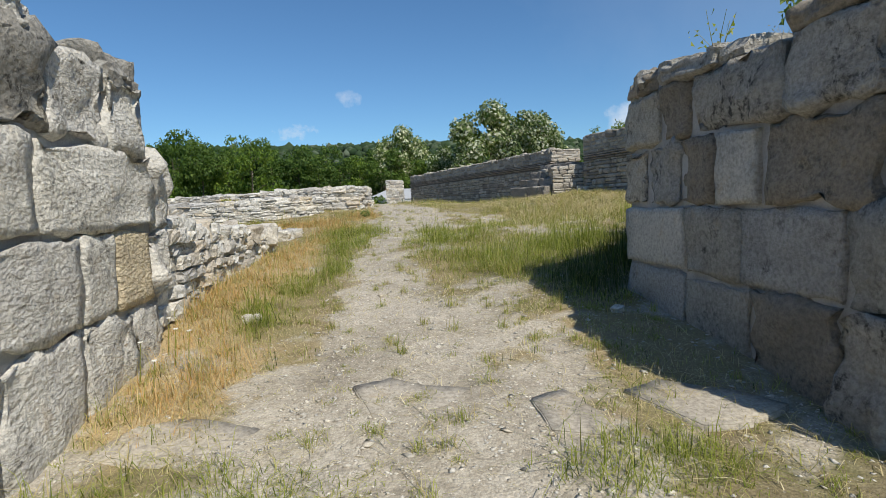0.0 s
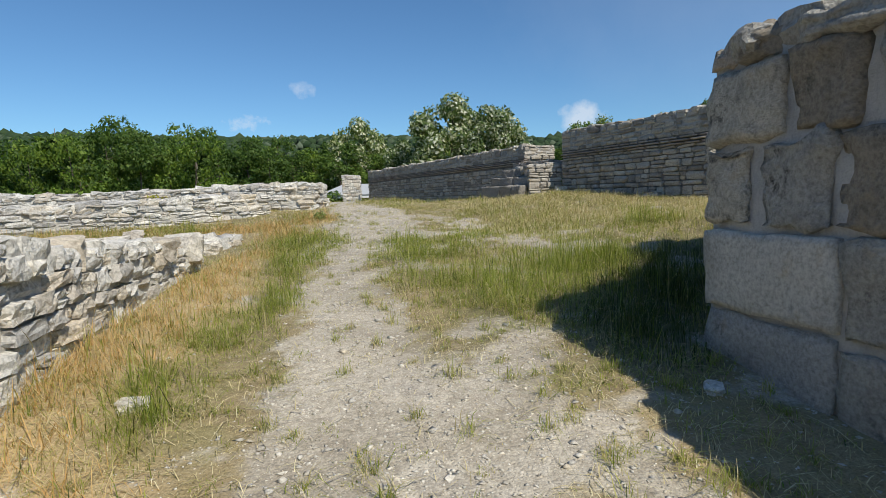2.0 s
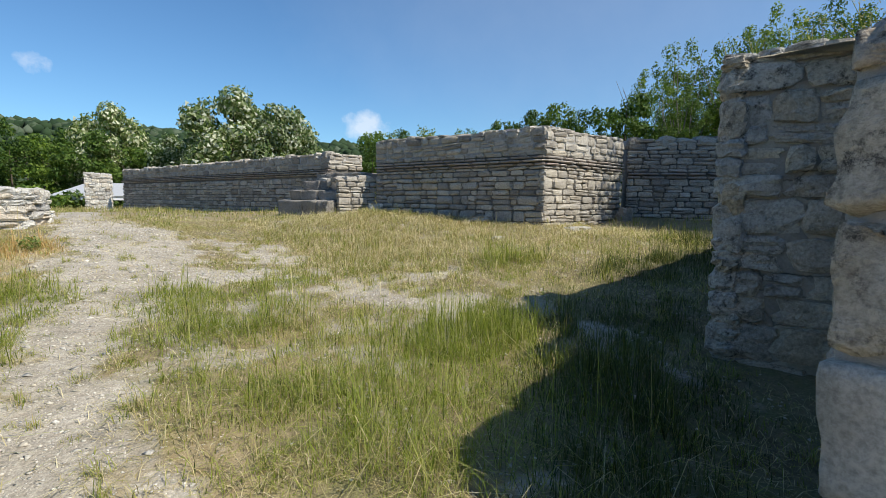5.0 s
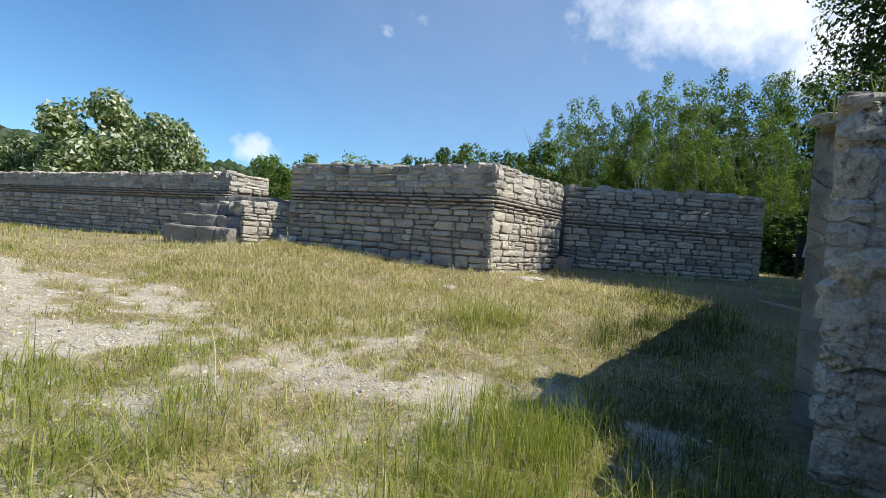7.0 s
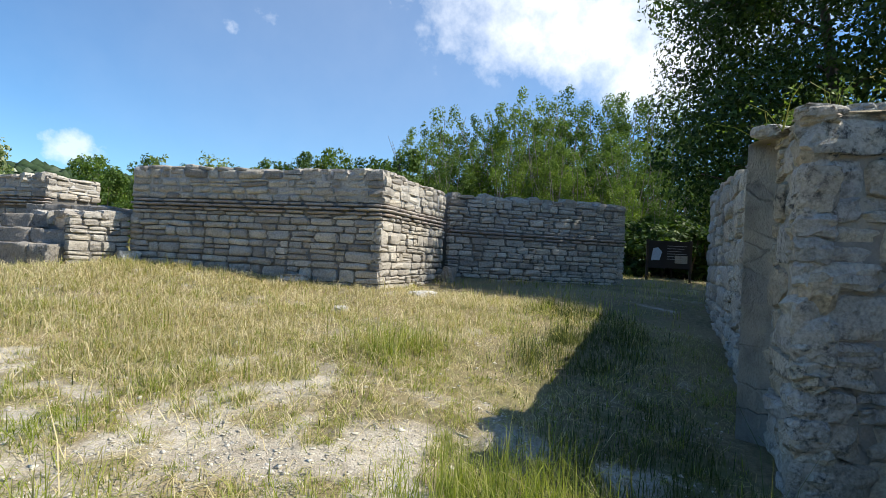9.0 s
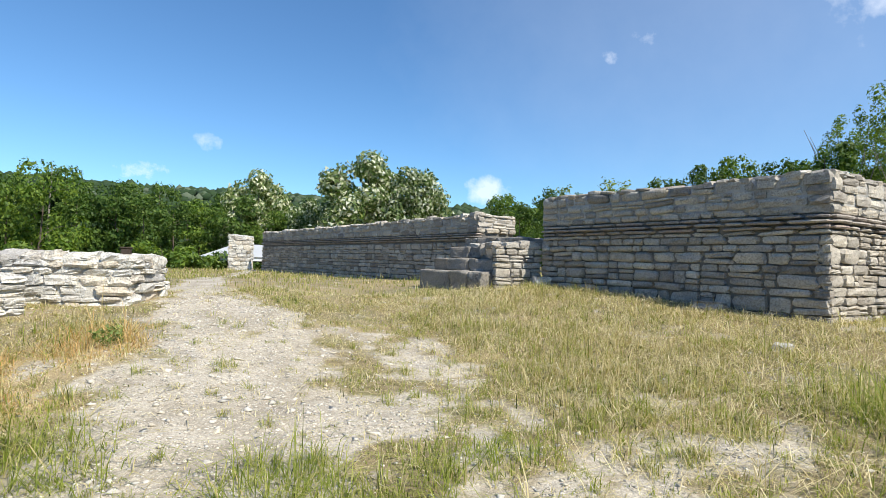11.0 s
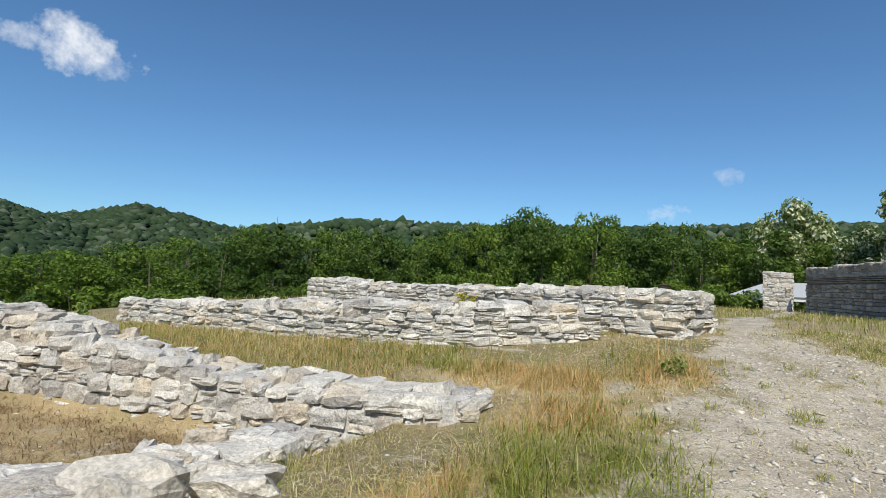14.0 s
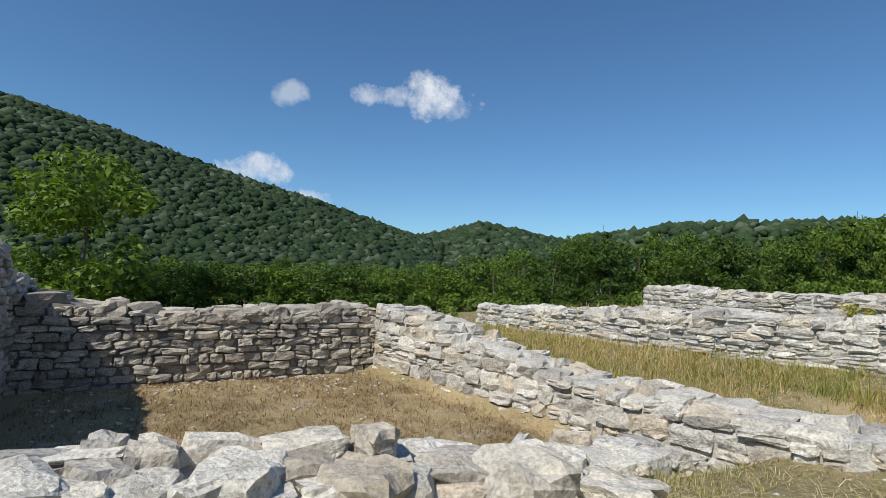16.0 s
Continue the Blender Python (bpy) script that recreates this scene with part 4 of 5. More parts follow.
def info_board(x, y, rz):
    g = thing("information_board", x, y, float(ground_z(x, y)), "dark information board with a pale blue plan, on two posts", "sign", rz=rz)
    for sx in (-0.95, 0.95):
        part("post", box_mesh("post", dark_wood, sx - 0.05, -0.05, 0, sx + 0.05, 0.05, 1.9), g)
    g.scale = (0.66, 0.66, 0.66)
    panel = part("panel", box_mesh("panel", board_dark, -0.9, -0.05, 0.6, 0.9, -0.01, 1.85), g, "dark printed panel")
    bm = bmesh.new()
    vs = [bm.verts.new((px, -0.058, pz)) for px, pz in ((-0.8, 0.95), (-0.72, 1.5), (-0.5, 1.55), (-0.32, 1.35), (-0.42, 0.98))]
    bm.faces.new(vs)
    r = bmesh.ops.extrude_face_region(bm, geom=bm.faces[:])
    bmesh.ops.translate(bm, verts=[v for v in r["geom"] if isinstance(v, bmesh.types.BMVert)], vec=(0, 0.005, 0))
    part("plan", bm_mesh("plan", bm, board_map), panel, "pale blue printed plan")
    for i in range(6):
        part("text_line", box_mesh("text_line", grey_roof, -0.1, -0.057, 1.62 - i * 0.12, 0.75 - 0.1 * (i % 3), -0.05, 1.64 - i * 0.12, bevel=0), panel)
    part("picture", box_mesh("picture", stone_grey, 0.25, -0.056, 0.85, 0.8, -0.05, 1.2, bevel=0), panel)


info_board(16.9, 10.2, -62)


# ---- flagstones and loose stones ----
def flagstone(name, label, outline, thick, mat, lift=0.002):
    cx, cy = sum(p[0] for p in outline) / len(outline), sum(p[1] for p in outline) / len(outline)
    cz = float(ground_z(cx, cy))
    bm = bmesh.new()
    f = bm.faces.new([bm.verts.new((x - cx, y - cy, 0)) for x, y in outline])
    if f.normal.z < 0:
        f.normal_flip()
    r = bmesh.ops.extrude_face_region(bm, geom=[f])
    bmesh.ops.translate(bm, verts=[v for v in r["geom"] if isinstance(v, bmesh.types.BMVert)], vec=(0, 0, thick))
    bmesh.ops.recalc_face_normals(bm, faces=bm.faces[:])
    bmesh.ops.bevel(bm, geom=bm.edges[:], offset=0.006, segments=2, affect="EDGES")
    bmesh.ops.triangulate(bm, faces=bm.faces[:])
    bmesh.ops.subdivide_edges(bm, edges=bm.edges[:], cuts=3, use_grid_fill=True)
    for v in bm.verts:
        w = v.co + Vector((cx, cy, 0))
        bump = noise.noise_vector(w * 3) * 0.03 + noise.noise_vector(w * 11) * 0.016
        v.co += Vector((bump.x, bump.y, bump.z * 0.35))
        v.co.z += 0.0955 * v.co.y + lift - thick
    ob = new(name, bm_mesh(name, bm, mat, True))
    ob.location = (cx, cy, cz)
    return tagged(ob, label, "flagstone", "flagstones of the gate threshold")


flag_mat = stone_material("flagstone", [(0.46, 0.415, 0.345), (0.42, 0.38, 0.315), (0.49, 0.44, 0.37)], 0.2, bump=0.35)
flagstone("flagstone", "broad flat beige flagstone sunk in the gravel path", [(-0.64, 3.15), (-0.5, 2.72), (-0.35, 2.44), (-0.05, 2.35), (0.11, 2.53), (0.4, 2.65), (0.31, 2.94), (-0.1, 3.12), (-0.42, 3.25)], 0.12, flag_mat)
flagstone("flagstone", "cracked beige flagstone tilted beside the wall foot", [(1.02, 2.86), (1.3, 3.02), (1.63, 2.85), (1.86, 2.61), (1.55, 2.45), (1.29, 2.43)], 0.16, flag_mat, 0.032)
flagstone("flagstone", "rough brown threshold slab half covered by soil", [(-2.01, 2.93), (-1.5, 2.88), (-1.05, 2.69), (-1.02, 2.3), (-1.6, 2.36), (-2.04, 2.5)], 0.12, flag_mat, 0.012)
flagstone("flagstone", "small broken flagstone lying in the path", [(0.46, 2.81), (0.68, 2.92), (0.82, 2.6), (0.78, 2.32), (0.5, 2.44)], 0.12, flag_mat, 0.016)
flagstone("flagstone", "narrow buried slab edge at the start of the path", [(-0.3, 2.2), (0.25, 2.15), (0.5, 1.95), (0.2, 1.75), (-0.25, 1.8)], 0.1, flag_mat, -0.006)


def boulder(name, label, x, y, z, size, seed, mat, rz=0.0, square=9.0, rough=0.36):
    bm = unit_stone(seed, 3, rough, square)
    for v in bm.verts:
        v.co = Vector((v.co.x * size[0], v.co.y * size[1], v.co.z * size[2])) * 0.85
        v.co += noise.noise_vector(v.co * 7 + Vector((seed, 0, 0))) * min(size) * 0.12
    ob = new(name, bm_mesh(name, bm, mat, False))
    ob.matrix_basis = pose(x, y, z, 0, 0, rz)
    return tagged(ob, label, "rock")


for args in [
    ("whitish loose rock lying in rusty grass", -1.86, 4.7, None, (0.1, 0.07, 0.05), 301, stone_pale, 20),
    ("pale rounded rock at the foot of the masonry", 4.5, 16.85, None, (0.2, 0.16, 0.15), 303, stone_pale, 0),
    ("flat pale stone at the foot of the masonry", 5.72, 13.75, None, (0.24, 0.16, 0.07), 304, stone_pale, -60),
    ("white stone lying in dry grass", 4.75, 11.6, None, (0.17, 0.1, 0.05), 305, stone_pale, 30),
    ("pale stone slab leaning in the wall corner", 9.1, 12.9, None, (0.2, 0.15, 0.22), 306, stone_grey, 20),
    ("grey flat stone lying in the shade of the wall", 1.5, 4.4, None, (0.08, 0.06, 0.03), 307, stone_pale, 60),
    ("white stone lying in short grass", 6.6, 11.7, None, (0.25, 0.2, 0.05), 308, stone_pale, 0),
    ("square buff stone standing on the low wall", -3.12, 7.5, 1.3, (0.11, 0.09, 0.08), 309, stone_pale, 25),
    ("large dark rounded rock on the low wall", -2.85, 8.12, 1.1, (0.24, 0.22, 0.2), 310, stone_grey, 10),
    ("slanting slab at the broken wall end", -2.82, 8.62, 1.06, (0.22, 0.16, 0.1), 311, stone_pale, 40),
    ("white angular rock on the low wall", -2.9, 6.92, 1.21, (0.22, 0.17, 0.13), 312, stone_pale, -20),
    ("dark flat rock on the low wall", -3.1, 7.1, 1.2, (0.26, 0.18, 0.1), 313, stone_grey, 15),
    ("grey jagged rock on the low wall", -2.85, 7.4, 1.17, (0.2, 0.17, 0.14), 314, stone_grey, 50),
    ("pale flat rock on the low wall", -3.1, 7.9, 1.14, (0.3, 0.24, 0.1), 315, stone_pale, 0),
    ("buff split rock on the low wall", -2.85, 6.2, 1.24, (0.24, 0.17, 0.13), 316, stone_pale, 30),
]:
    label, x, y, z, size, seed, mat, rz = args
    if z is None:
        z = float(ground_z(x, y)) + size[2] * 0.5
    boulder("rock", label, x, y, z, size, seed, mat, rz)


# ---- trees ----
def tube(path, radii, sides=6):
    vs, fs = [], []
    for k, (p, r) in enumerate(zip(path, radii)):
        d = (path[min(k + 1, len(path) - 1)] - path[max(k - 1, 0)]).normalized()
        a = d.orthogonal().normalized()
        b = d.cross(a)
        for i in range(sides):
            t = 2 * math.pi * i / sides
            vs.append(p + (a * math.cos(t) + b * math.sin(t)) * r)
    for k in range(len(path) - 1):
        for i in range(sides):
            j = (i + 1) % sides
            fs.append((k * sides + i, k * sides + j, (k + 1) * sides + j, (k + 1) * sides + i))
    return vs, fs


def leaf_cloud(name, centres, radii, count, size, mat, r, flat=0.7):
    """Many small leaves gathered in clumps round the given centres."""
    centres, radii = np.array(centres), np.array(radii)
    w = radii ** 2 / np.sum(radii ** 2)
    pick = r.choice(len(centres), count, p=w)
    d = r.normal(size=(count, 3))
    d /= np.linalg.norm(d, axis=1)[:, None]
    c = centres[pick] + d * (radii[pick] * r.uniform(0.35, 1.05, count) ** 0.6)[:, None] * np.array([1, 1, flat])
    face = d * 1.0 + r.normal(size=(count, 3)) * 0.5 + np.array([0, 0, 0.35])
    face /= np.linalg.norm(face, axis=1)[:, None]
    a = np.cross(face, r.normal(size=(count, 3)))
    a /= np.linalg.norm(a, axis=1)[:, None]
    b = np.cross(a, face)
    b /= np.linalg.norm(b, axis=1)[:, None]
    s = size * r.uniform(0.6, 1.35, count)[:, None]
    v = np.stack([c - a * s + b * s * 0.7, c + a * s, c - a * s * 0.75 - b * s * 0.75], 1).reshape(-1, 3)
    f = np.arange(count * 3).reshape(-1, 3)
    return mesh_np(name, v, f, mat)


def tree_proto(name, label, seed, height, radius, crown_low, trunk_r, leaf, count, size, bark_mat=bark, stems=1, clumps=26, flat=0.8, cone=0.0, tight=1.0):
    """A tapered trunk with limbs and a crown of leaf clumps, uneven in outline."""
    r = np.random.default_rng(seed)
    g = new(name)
    vs, fs, cs, rs = [], [], [], []

    def add(path, radii, sides=6):
        v, f = tube(path, radii, sides)
        n = len(vs)
        vs.extend(v)
        fs.extend(tuple(i + n for i in q) for q in f)

    for st in range(stems):
        lean = Vector((r.normal(0, 0.06 + 0.08 * (stems > 1)), r.normal(0, 0.06 + 0.08 * (stems > 1)), 0)) * height
        off = Vector((r.normal(0, 0.25), r.normal(0, 0.25), 0)) * (stems > 1)
        path = [off + lean * (t ** 1.4) + Vector((math.sin(t * 5 + seed) * 0.04 * height * t * 0.5, math.cos(t * 4 + seed) * 0.03 * height * t * 0.5, height * 0.92 * t - 0.15)) for t in np.linspace(0, 1, 8)]
        add(path, [trunk_r * (1 - 0.85 * t) * (1.25 if t == 0 else 1) for t in np.linspace(0, 1, 8)], 7)
        for _ in range(max(4, 10 // stems)):
            t = r.uniform(crown_low / height * 0.9, 0.92)
            k = t * 7
            p = path[int(k)].lerp(path[min(int(k) + 1, 7)], k - int(k))
            ang = r.uniform(0, 2 * math.pi)
            shape = math.sqrt(max(0.08, 1 - ((t - 0.55) / 0.55) ** 2)) * (1 - cone * t)
            reach = radius * shape * r.uniform(0.6, 1.0) / (1.3 if stems > 1 else 1)
            q = p + Vector((math.cos(ang) * reach, math.sin(ang) * reach, r.uniform(0.1, 0.4) * reach))
            mid = p.lerp(q, 0.5) + Vector((0, 0, 0.08 * reach))
            add([p, mid, q], [trunk_r * 0.34 * (1 - 0.6 * t), trunk_r * 0.2, trunk_r * 0.07], 4)
            cs.append(q)
            rs.append(tight * radius * r.uniform(0.2, 0.34))
            cs.append(mid)
            rs.append(tight * radius * r.uniform(0.2, 0.32))
    while len(cs) < clumps:
        t = r.uniform(0, 1)
        z = crown_low + (height - crown_low) * t
        shape = math.sqrt(max(0.06, 1 - ((t - 0.42) / 0.6) ** 2)) * (1 - cone * t)
        ang, rad = r.uniform(0, 2 * math.pi), radius * shape * math.sqrt(r.uniform(0.15, 1))
        cs.append(Vector((math.cos(ang) * rad, math.sin(ang) * rad, z)))
        rs.append(tight * radius * r.uniform(0.17, 0.34) * (1 - cone * t * 0.5))
    part("trunk", mesh_np("trunk", [tuple(v) for v in vs], np.array(fs), bark_mat, True), g)
    part("crown", leaf_cloud("crown", [tuple(c) for c in cs], rs, count, size, leaf, r, flat), g)
    return tagged(g, label, "tree")


protos = {}
for i in range(5):
    protos["forest", i] = tree_proto("broadleaf_tree", "dense green broadleaf tree at the edge of the wood", 40 + i, 9.0, 2.9 + 0.3 * (i % 3), 0.8, 0.16, leaf_forest, 4600, 0.15, clumps=58)
for i in range(3):
    protos["bush", i] = tree_proto("bush", "dense green bush before the trees", 60 + i, 3.2, 1.9, 0.2, 0.05, leaf_forest, 1900, 0.13, stems=3, clumps=26)
for i in range(2):
    protos["bloom", i] = tree_proto("flowering_tree", "round green tree covered with cream blossom", 70 + i, 8.0, 3.4, 1.0, 0.18, leaf_bloom, 15000, 0.15, clumps=90)
for i in range(3):
    protos["slim", i] = tree_proto("slender_tree", "slender many-stemmed tree with light foliage and pale trunks", 80 + i, 10.0, 2.2, 1.6, 0.075, leaf_slim, 8500, 0.072, bark_pale, stems=7, clumps=120, flat=1.25, tight=0.62)
# leaf colour darker than the other bushes, standing in for tree shade
protos["shade", 0] = tree_proto("bush", "dense bush with leaves darkened to stand for tree shade", 66, 3.2, 1.9, 0.2, 0.05, leaf_dark, 2600, 0.11, stems=3, clumps=26)
protos["dark", 0] = tree_proto("large_tree", "large dark leafy tree behind the gate wall", 90, 12.0, 4.6, 2.5, 0.3, leaf_dark, 70000, 0.07, clumps=150, flat=0.75)
protos["pine", 0] = tree_proto("pine_tree", "thin ragged pine standing above the wood", 95, 10.0, 1.3, 5.5, 0.12, leaf_dark, 900, 0.2, bark_pale, clumps=16, flat=0.4, cone=0.5)
used = {}


def plant(key, x, y, height, proto_h, spread=1.0, group="", label="", sink=0.1):
    ob = protos[key]
    s = height / proto_h
    m = pose(x, y, float(ground_z(x, y)) - sink, 0, 0, float(rng.uniform(0, 360)))
    if key not in used:
        used[key] = ob
        ob.matrix_basis = m
        t = ob
    else:
        t = copy_thing(ob, m)
    t.scale = (s * spread, s * spread, s)
    tagged(t, label, "", group)
    return t


def polar(b, d):
    return -0.4 - math.sin(radians(b)) * d, 7.1 + math.cos(radians(b)) * d


ELEV_B = [-16, -2, 1, 6, 10, 17, 28, 34, 39, 45, 51, 55, 60, 66, 77, 88, 99, 120]
ELEV_A = [5.0, 5.6, 6.0, 8.2, 6.9, 7.9, 8.3, 7.7, 5.6, 6.0, 5.0, 6.2, 4.6, 3.1, 1.4, 1.5, 1.0, 0.6]
for row, (d0, step) in enumerate(((50, 2.6), (57, 3.2), (66, 8.0))):
    b = -20.0
    while b < 122:
        d = (d0 + rng.uniform(-2, 2)) * (1 - 0.14 * float(smooth01((b - 40) / 40)))
        x, y = polar(b, d)
        e = float(np.interp(b, ELEV_B, ELEV_A)) * rng.uniform(0.8, 1.05) - (0.5 if row == 0 else 0.0)
        h = 2.1 + d * math.tan(radians(e)) - float(ground_z(x, y))
        if h > 1.5:
            plant(("forest", int(rng.integers(5))), x, y, h, 9.6, max(0.75, min(1.5, 7.5 / h)), "trees of the wood")
        b += step * rng.uniform(0.8, 1.25)
b = -22.0
while b > -128:
    for d0 in (47, 56):
        d = d0 + rng.uniform(-3, 3)
        x, y = polar(b, d)
        e = rng.uniform(6.5, 8.5) + (1.5 if b < -50 else 0)
        plant(("forest", int(rng.integers(5))), x, y, 2.1 + d * math.tan(radians(e)) - float(ground_z(x, y)), 9.6, 0.9, "trees of the wood")
    b -= rng.uniform(4.6, 6.0)
b = -8.0
while b < 122:
    d = (44 + rng.uniform(-1.5, 1.5)) * (1 - 0.12 * float(smooth01((b - 40) / 40)))
    x, y = polar(b, d)
    plant(("bush", int(rng.integers(3))), x, y, rng.uniform(2.6, 4.0) * (0.85 if b > 60 else 1), 3.4, 1.1, "bushes at the edge of the wood")
    b += rng.uniform(2.6, 4.2)
for b, d, e in ((55.3, 47, 7.3), (33.6, 49, 8.4), (44.5, 50, 6.6), (21.5, 55, 9.0)):
    x, y = polar(b, d)
    plant(("pine", 0), x, y, 2.1 + d * math.tan(radians(e)) - float(ground_z(x, y)), 10.2, 1.0, "thin pines above the wood")
x, y = polar(106.5, 41)
plant(("forest", 1), x, y, 2.1 + 41 * math.tan(radians(10.6)) - float(ground_z(x, y)), 9.6, 1.1, "", "tall loose-crowned tree standing above the wood")
for b, d, e, sp in ((-6.4, 42, 10.9, 1.0), (-12.2, 41, 9.7, 0.85), (4.5, 52, 8.4, 0.8), (-1.8, 47, 6.3, 0.8)):
    x, y = polar(b, d)
    plant(("bloom", int(b) % 2), x, y, 2.1 + d * math.tan(radians(e)) - float(ground_z(x, y)), 8.4, sp, "flowering trees behind the long wall")
for b, d, e in ((-23.8, 19, 7.0), (-27.0, 23, 8.3), (-30, 26, 8.2), (-33.5, 27, 8.6), (-37, 28, 9.6), (-40.5, 28, 10.2), (-44, 28, 10.8), (-47.5, 27, 10.9), (-51, 30, 12.0)):
    x, y = polar(b, d)
    plant(("forest", int(rng.integers(5))), x, y, 2.1 + d * math.tan(radians(e)) - float(ground_z(x, y)), 9.6, 0.85, "small trees behind the masonry block", "small leafy tree behind the masonry block")
for b, d, e in ((-52.5, 34, 12.8), (-55.4, 33, 15.0), (-58.5, 35, 14.2), (-61.5, 33, 15.6), (-64, 32, 16.8), (-66.5, 34, 16.2), (-69, 32, 16.8), (-71.5, 33, 16.0), (-74, 31, 16.4), (-77, 31, 16), (-80, 32, 16), (-54, 38, 12), (-60, 39, 13), (-67, 39, 14), (-73, 38, 14), (-57, 29, 11), (-63, 28, 12), (-68, 27, 12), (-70, 24, 10), (-73, 25, 13), (-76, 24, 12), (-78.5, 22, 9), (-75, 22, 8), (-81, 23, 10), (-84, 24, 12), (-66, 30, 14)):
    x, y = polar(b, d)
    plant(("slim", int(rng.integers(3))), x, y, 2.1 + d * math.tan(radians(e)) - float(ground_z(x, y)), 9.6, 0.95, "slender trees behind the recessed wall")
for b, d, e, sp in ((-93.5, 16, 34, 0.95), (-108, 17, 33, 0.9)):
    x, y = polar(b, d)
    plant(("dark", 0), x, y, 2.1 + d * math.tan(radians(e)) - float(ground_z(x, y)), 12.4, sp, "large trees behind the gate wall")

# added to close a bright gap behind the board; the dark leaves imitate shade
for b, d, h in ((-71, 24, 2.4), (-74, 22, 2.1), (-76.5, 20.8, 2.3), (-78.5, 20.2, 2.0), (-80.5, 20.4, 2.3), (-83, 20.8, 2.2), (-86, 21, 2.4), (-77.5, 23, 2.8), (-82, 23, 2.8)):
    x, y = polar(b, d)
    plant(("shade", 0), x, y, h, 3.4, 1.3, "bushes behind the information board", "dense bush behind the information board, darkened to stand for shade")


# ---- wooded hills ----
def hill(name, label, profile, d0, d1, count, size, r):
    """A wooded ridge seen over a range of headings: profile is (headings, elevation angles)."""
    bs = np.linspace(profile[0][0], profile[0][-1], 120)
    ds = np.linspace(d0, d1, 24)
    B, D = np.meshgrid(np.radians(bs), ds)
    top = np.interp(np.degrees(B), *profile) * 0.97 - 0.15
    rise = smooth01((D - d0) / (d1 - d0))
    H = -4 + rise * (d1 * np.tan(np.radians(top)) + 4)
    P = np.stack([-0.4 - np.sin(B) * D, 7.1 + np.cos(B) * D, H], -1)
    n, m = B.shape
    ix = np.arange(n * m).reshape(n, m)
    q = np.stack([ix[:-1, :-1], ix[:-1, 1:], ix[1:, 1:], ix[1:, :-1]], -1).reshape(-1, 4)
    g = thing(name, 0, 0, 0, label, "hill", kind="structure")
    part("slope", mesh_np("slope", P.reshape(-1, 3), q, leaf_far, True), g)
    bm = bmesh.new()
    bmesh.ops.create_icosphere(bm, subdivisions=1, radius=1.0)
    base = np.array([v.co[:] for v in bm.verts])
    tri = np.array([[v.index for v in f.verts] for f in bm.faces])
    bm.free()
    bb, dd = np.radians(r.uniform(bs[0], bs[-1], count)), d0 + (d1 - d0) * r.uniform(0.0, 1.0, count) ** 0.8
    hh = -4 + smooth01((dd - d0) / (d1 - d0)) * (d1 * np.tan(np.radians(np.interp(np.degrees(bb), *profile))) + 4)
    c = np.stack([-0.4 - np.sin(bb) * dd, 7.1 + np.cos(bb) * dd, hh], -1)
    s = size * r.uniform(0.6, 1.3, count) * (0.5 + 0.8 * (dd - d0) / (d1 - d0))
    v = base[None] * s[:, None, None] * np.array([1, 1, 0.85]) * (1 + r.normal(0, 0.26, (count, len(base), 1)))
    v = (v + c[:, None]).reshape(-1, 3)
    f = (tri[None] + (np.arange(count) * len(base))[:, None, None]).reshape(-1, 3)
    tagged(part("tree_canopy", mesh_np("tree_canopy", v, f, leaf_far, False), g), kind="stuff")


hr = np.random.default_rng(21)
hill("hill_left", "steep wooded hill with pale flowering trees among the green", ([72, 75, 85.3, 95.4, 105, 112.3, 125, 145, 165], [3.3, 4.1, 7.0, 9.3, 11.7, 12.9, 14.4, 12.5, 8]), 110, 430, 16000, 2.6, hr)
hill("hill_middle", "distant rounded wooded hill", ([57, 60, 63.5, 67.7, 72, 76, 80], [3.6, 4.1, 4.9, 5.6, 4.4, 3.8, 3.0]), 500, 900, 3000, 6.2, hr)
hill("hill_right", "long distant wooded ridge", ([-30, -15, 0, 20, 35, 43, 48, 51.5, 56, 61], [5.2, 5.6, 6.2, 6.0, 5.8, 5.9, 5.8, 5.1, 4.6, 3.6]), 700, 1200, 3800, 9, hr)


# ---- grass ----
def in_walls(x, y, pad=0.0):
    hit = np.zeros(len(x), bool)
    for pts, thick in WALLS:
        for p, q in zip(pts, pts[1:]):
            L = math.dist(p, q)
            u = ((q[0] - p[0]) / L, (q[1] - p[1]) / L)
            s = (x - p[0]) * u[0] + (y - p[1]) * u[1]
            v = -((x - p[0]) * u[1] - (y - p[1]) * u[0])
            hit |= (s > -0.02 - pad) & (s < L + 0.02 + pad) & (v > -0.02 - pad) & (v < thick + pad)
    return hit


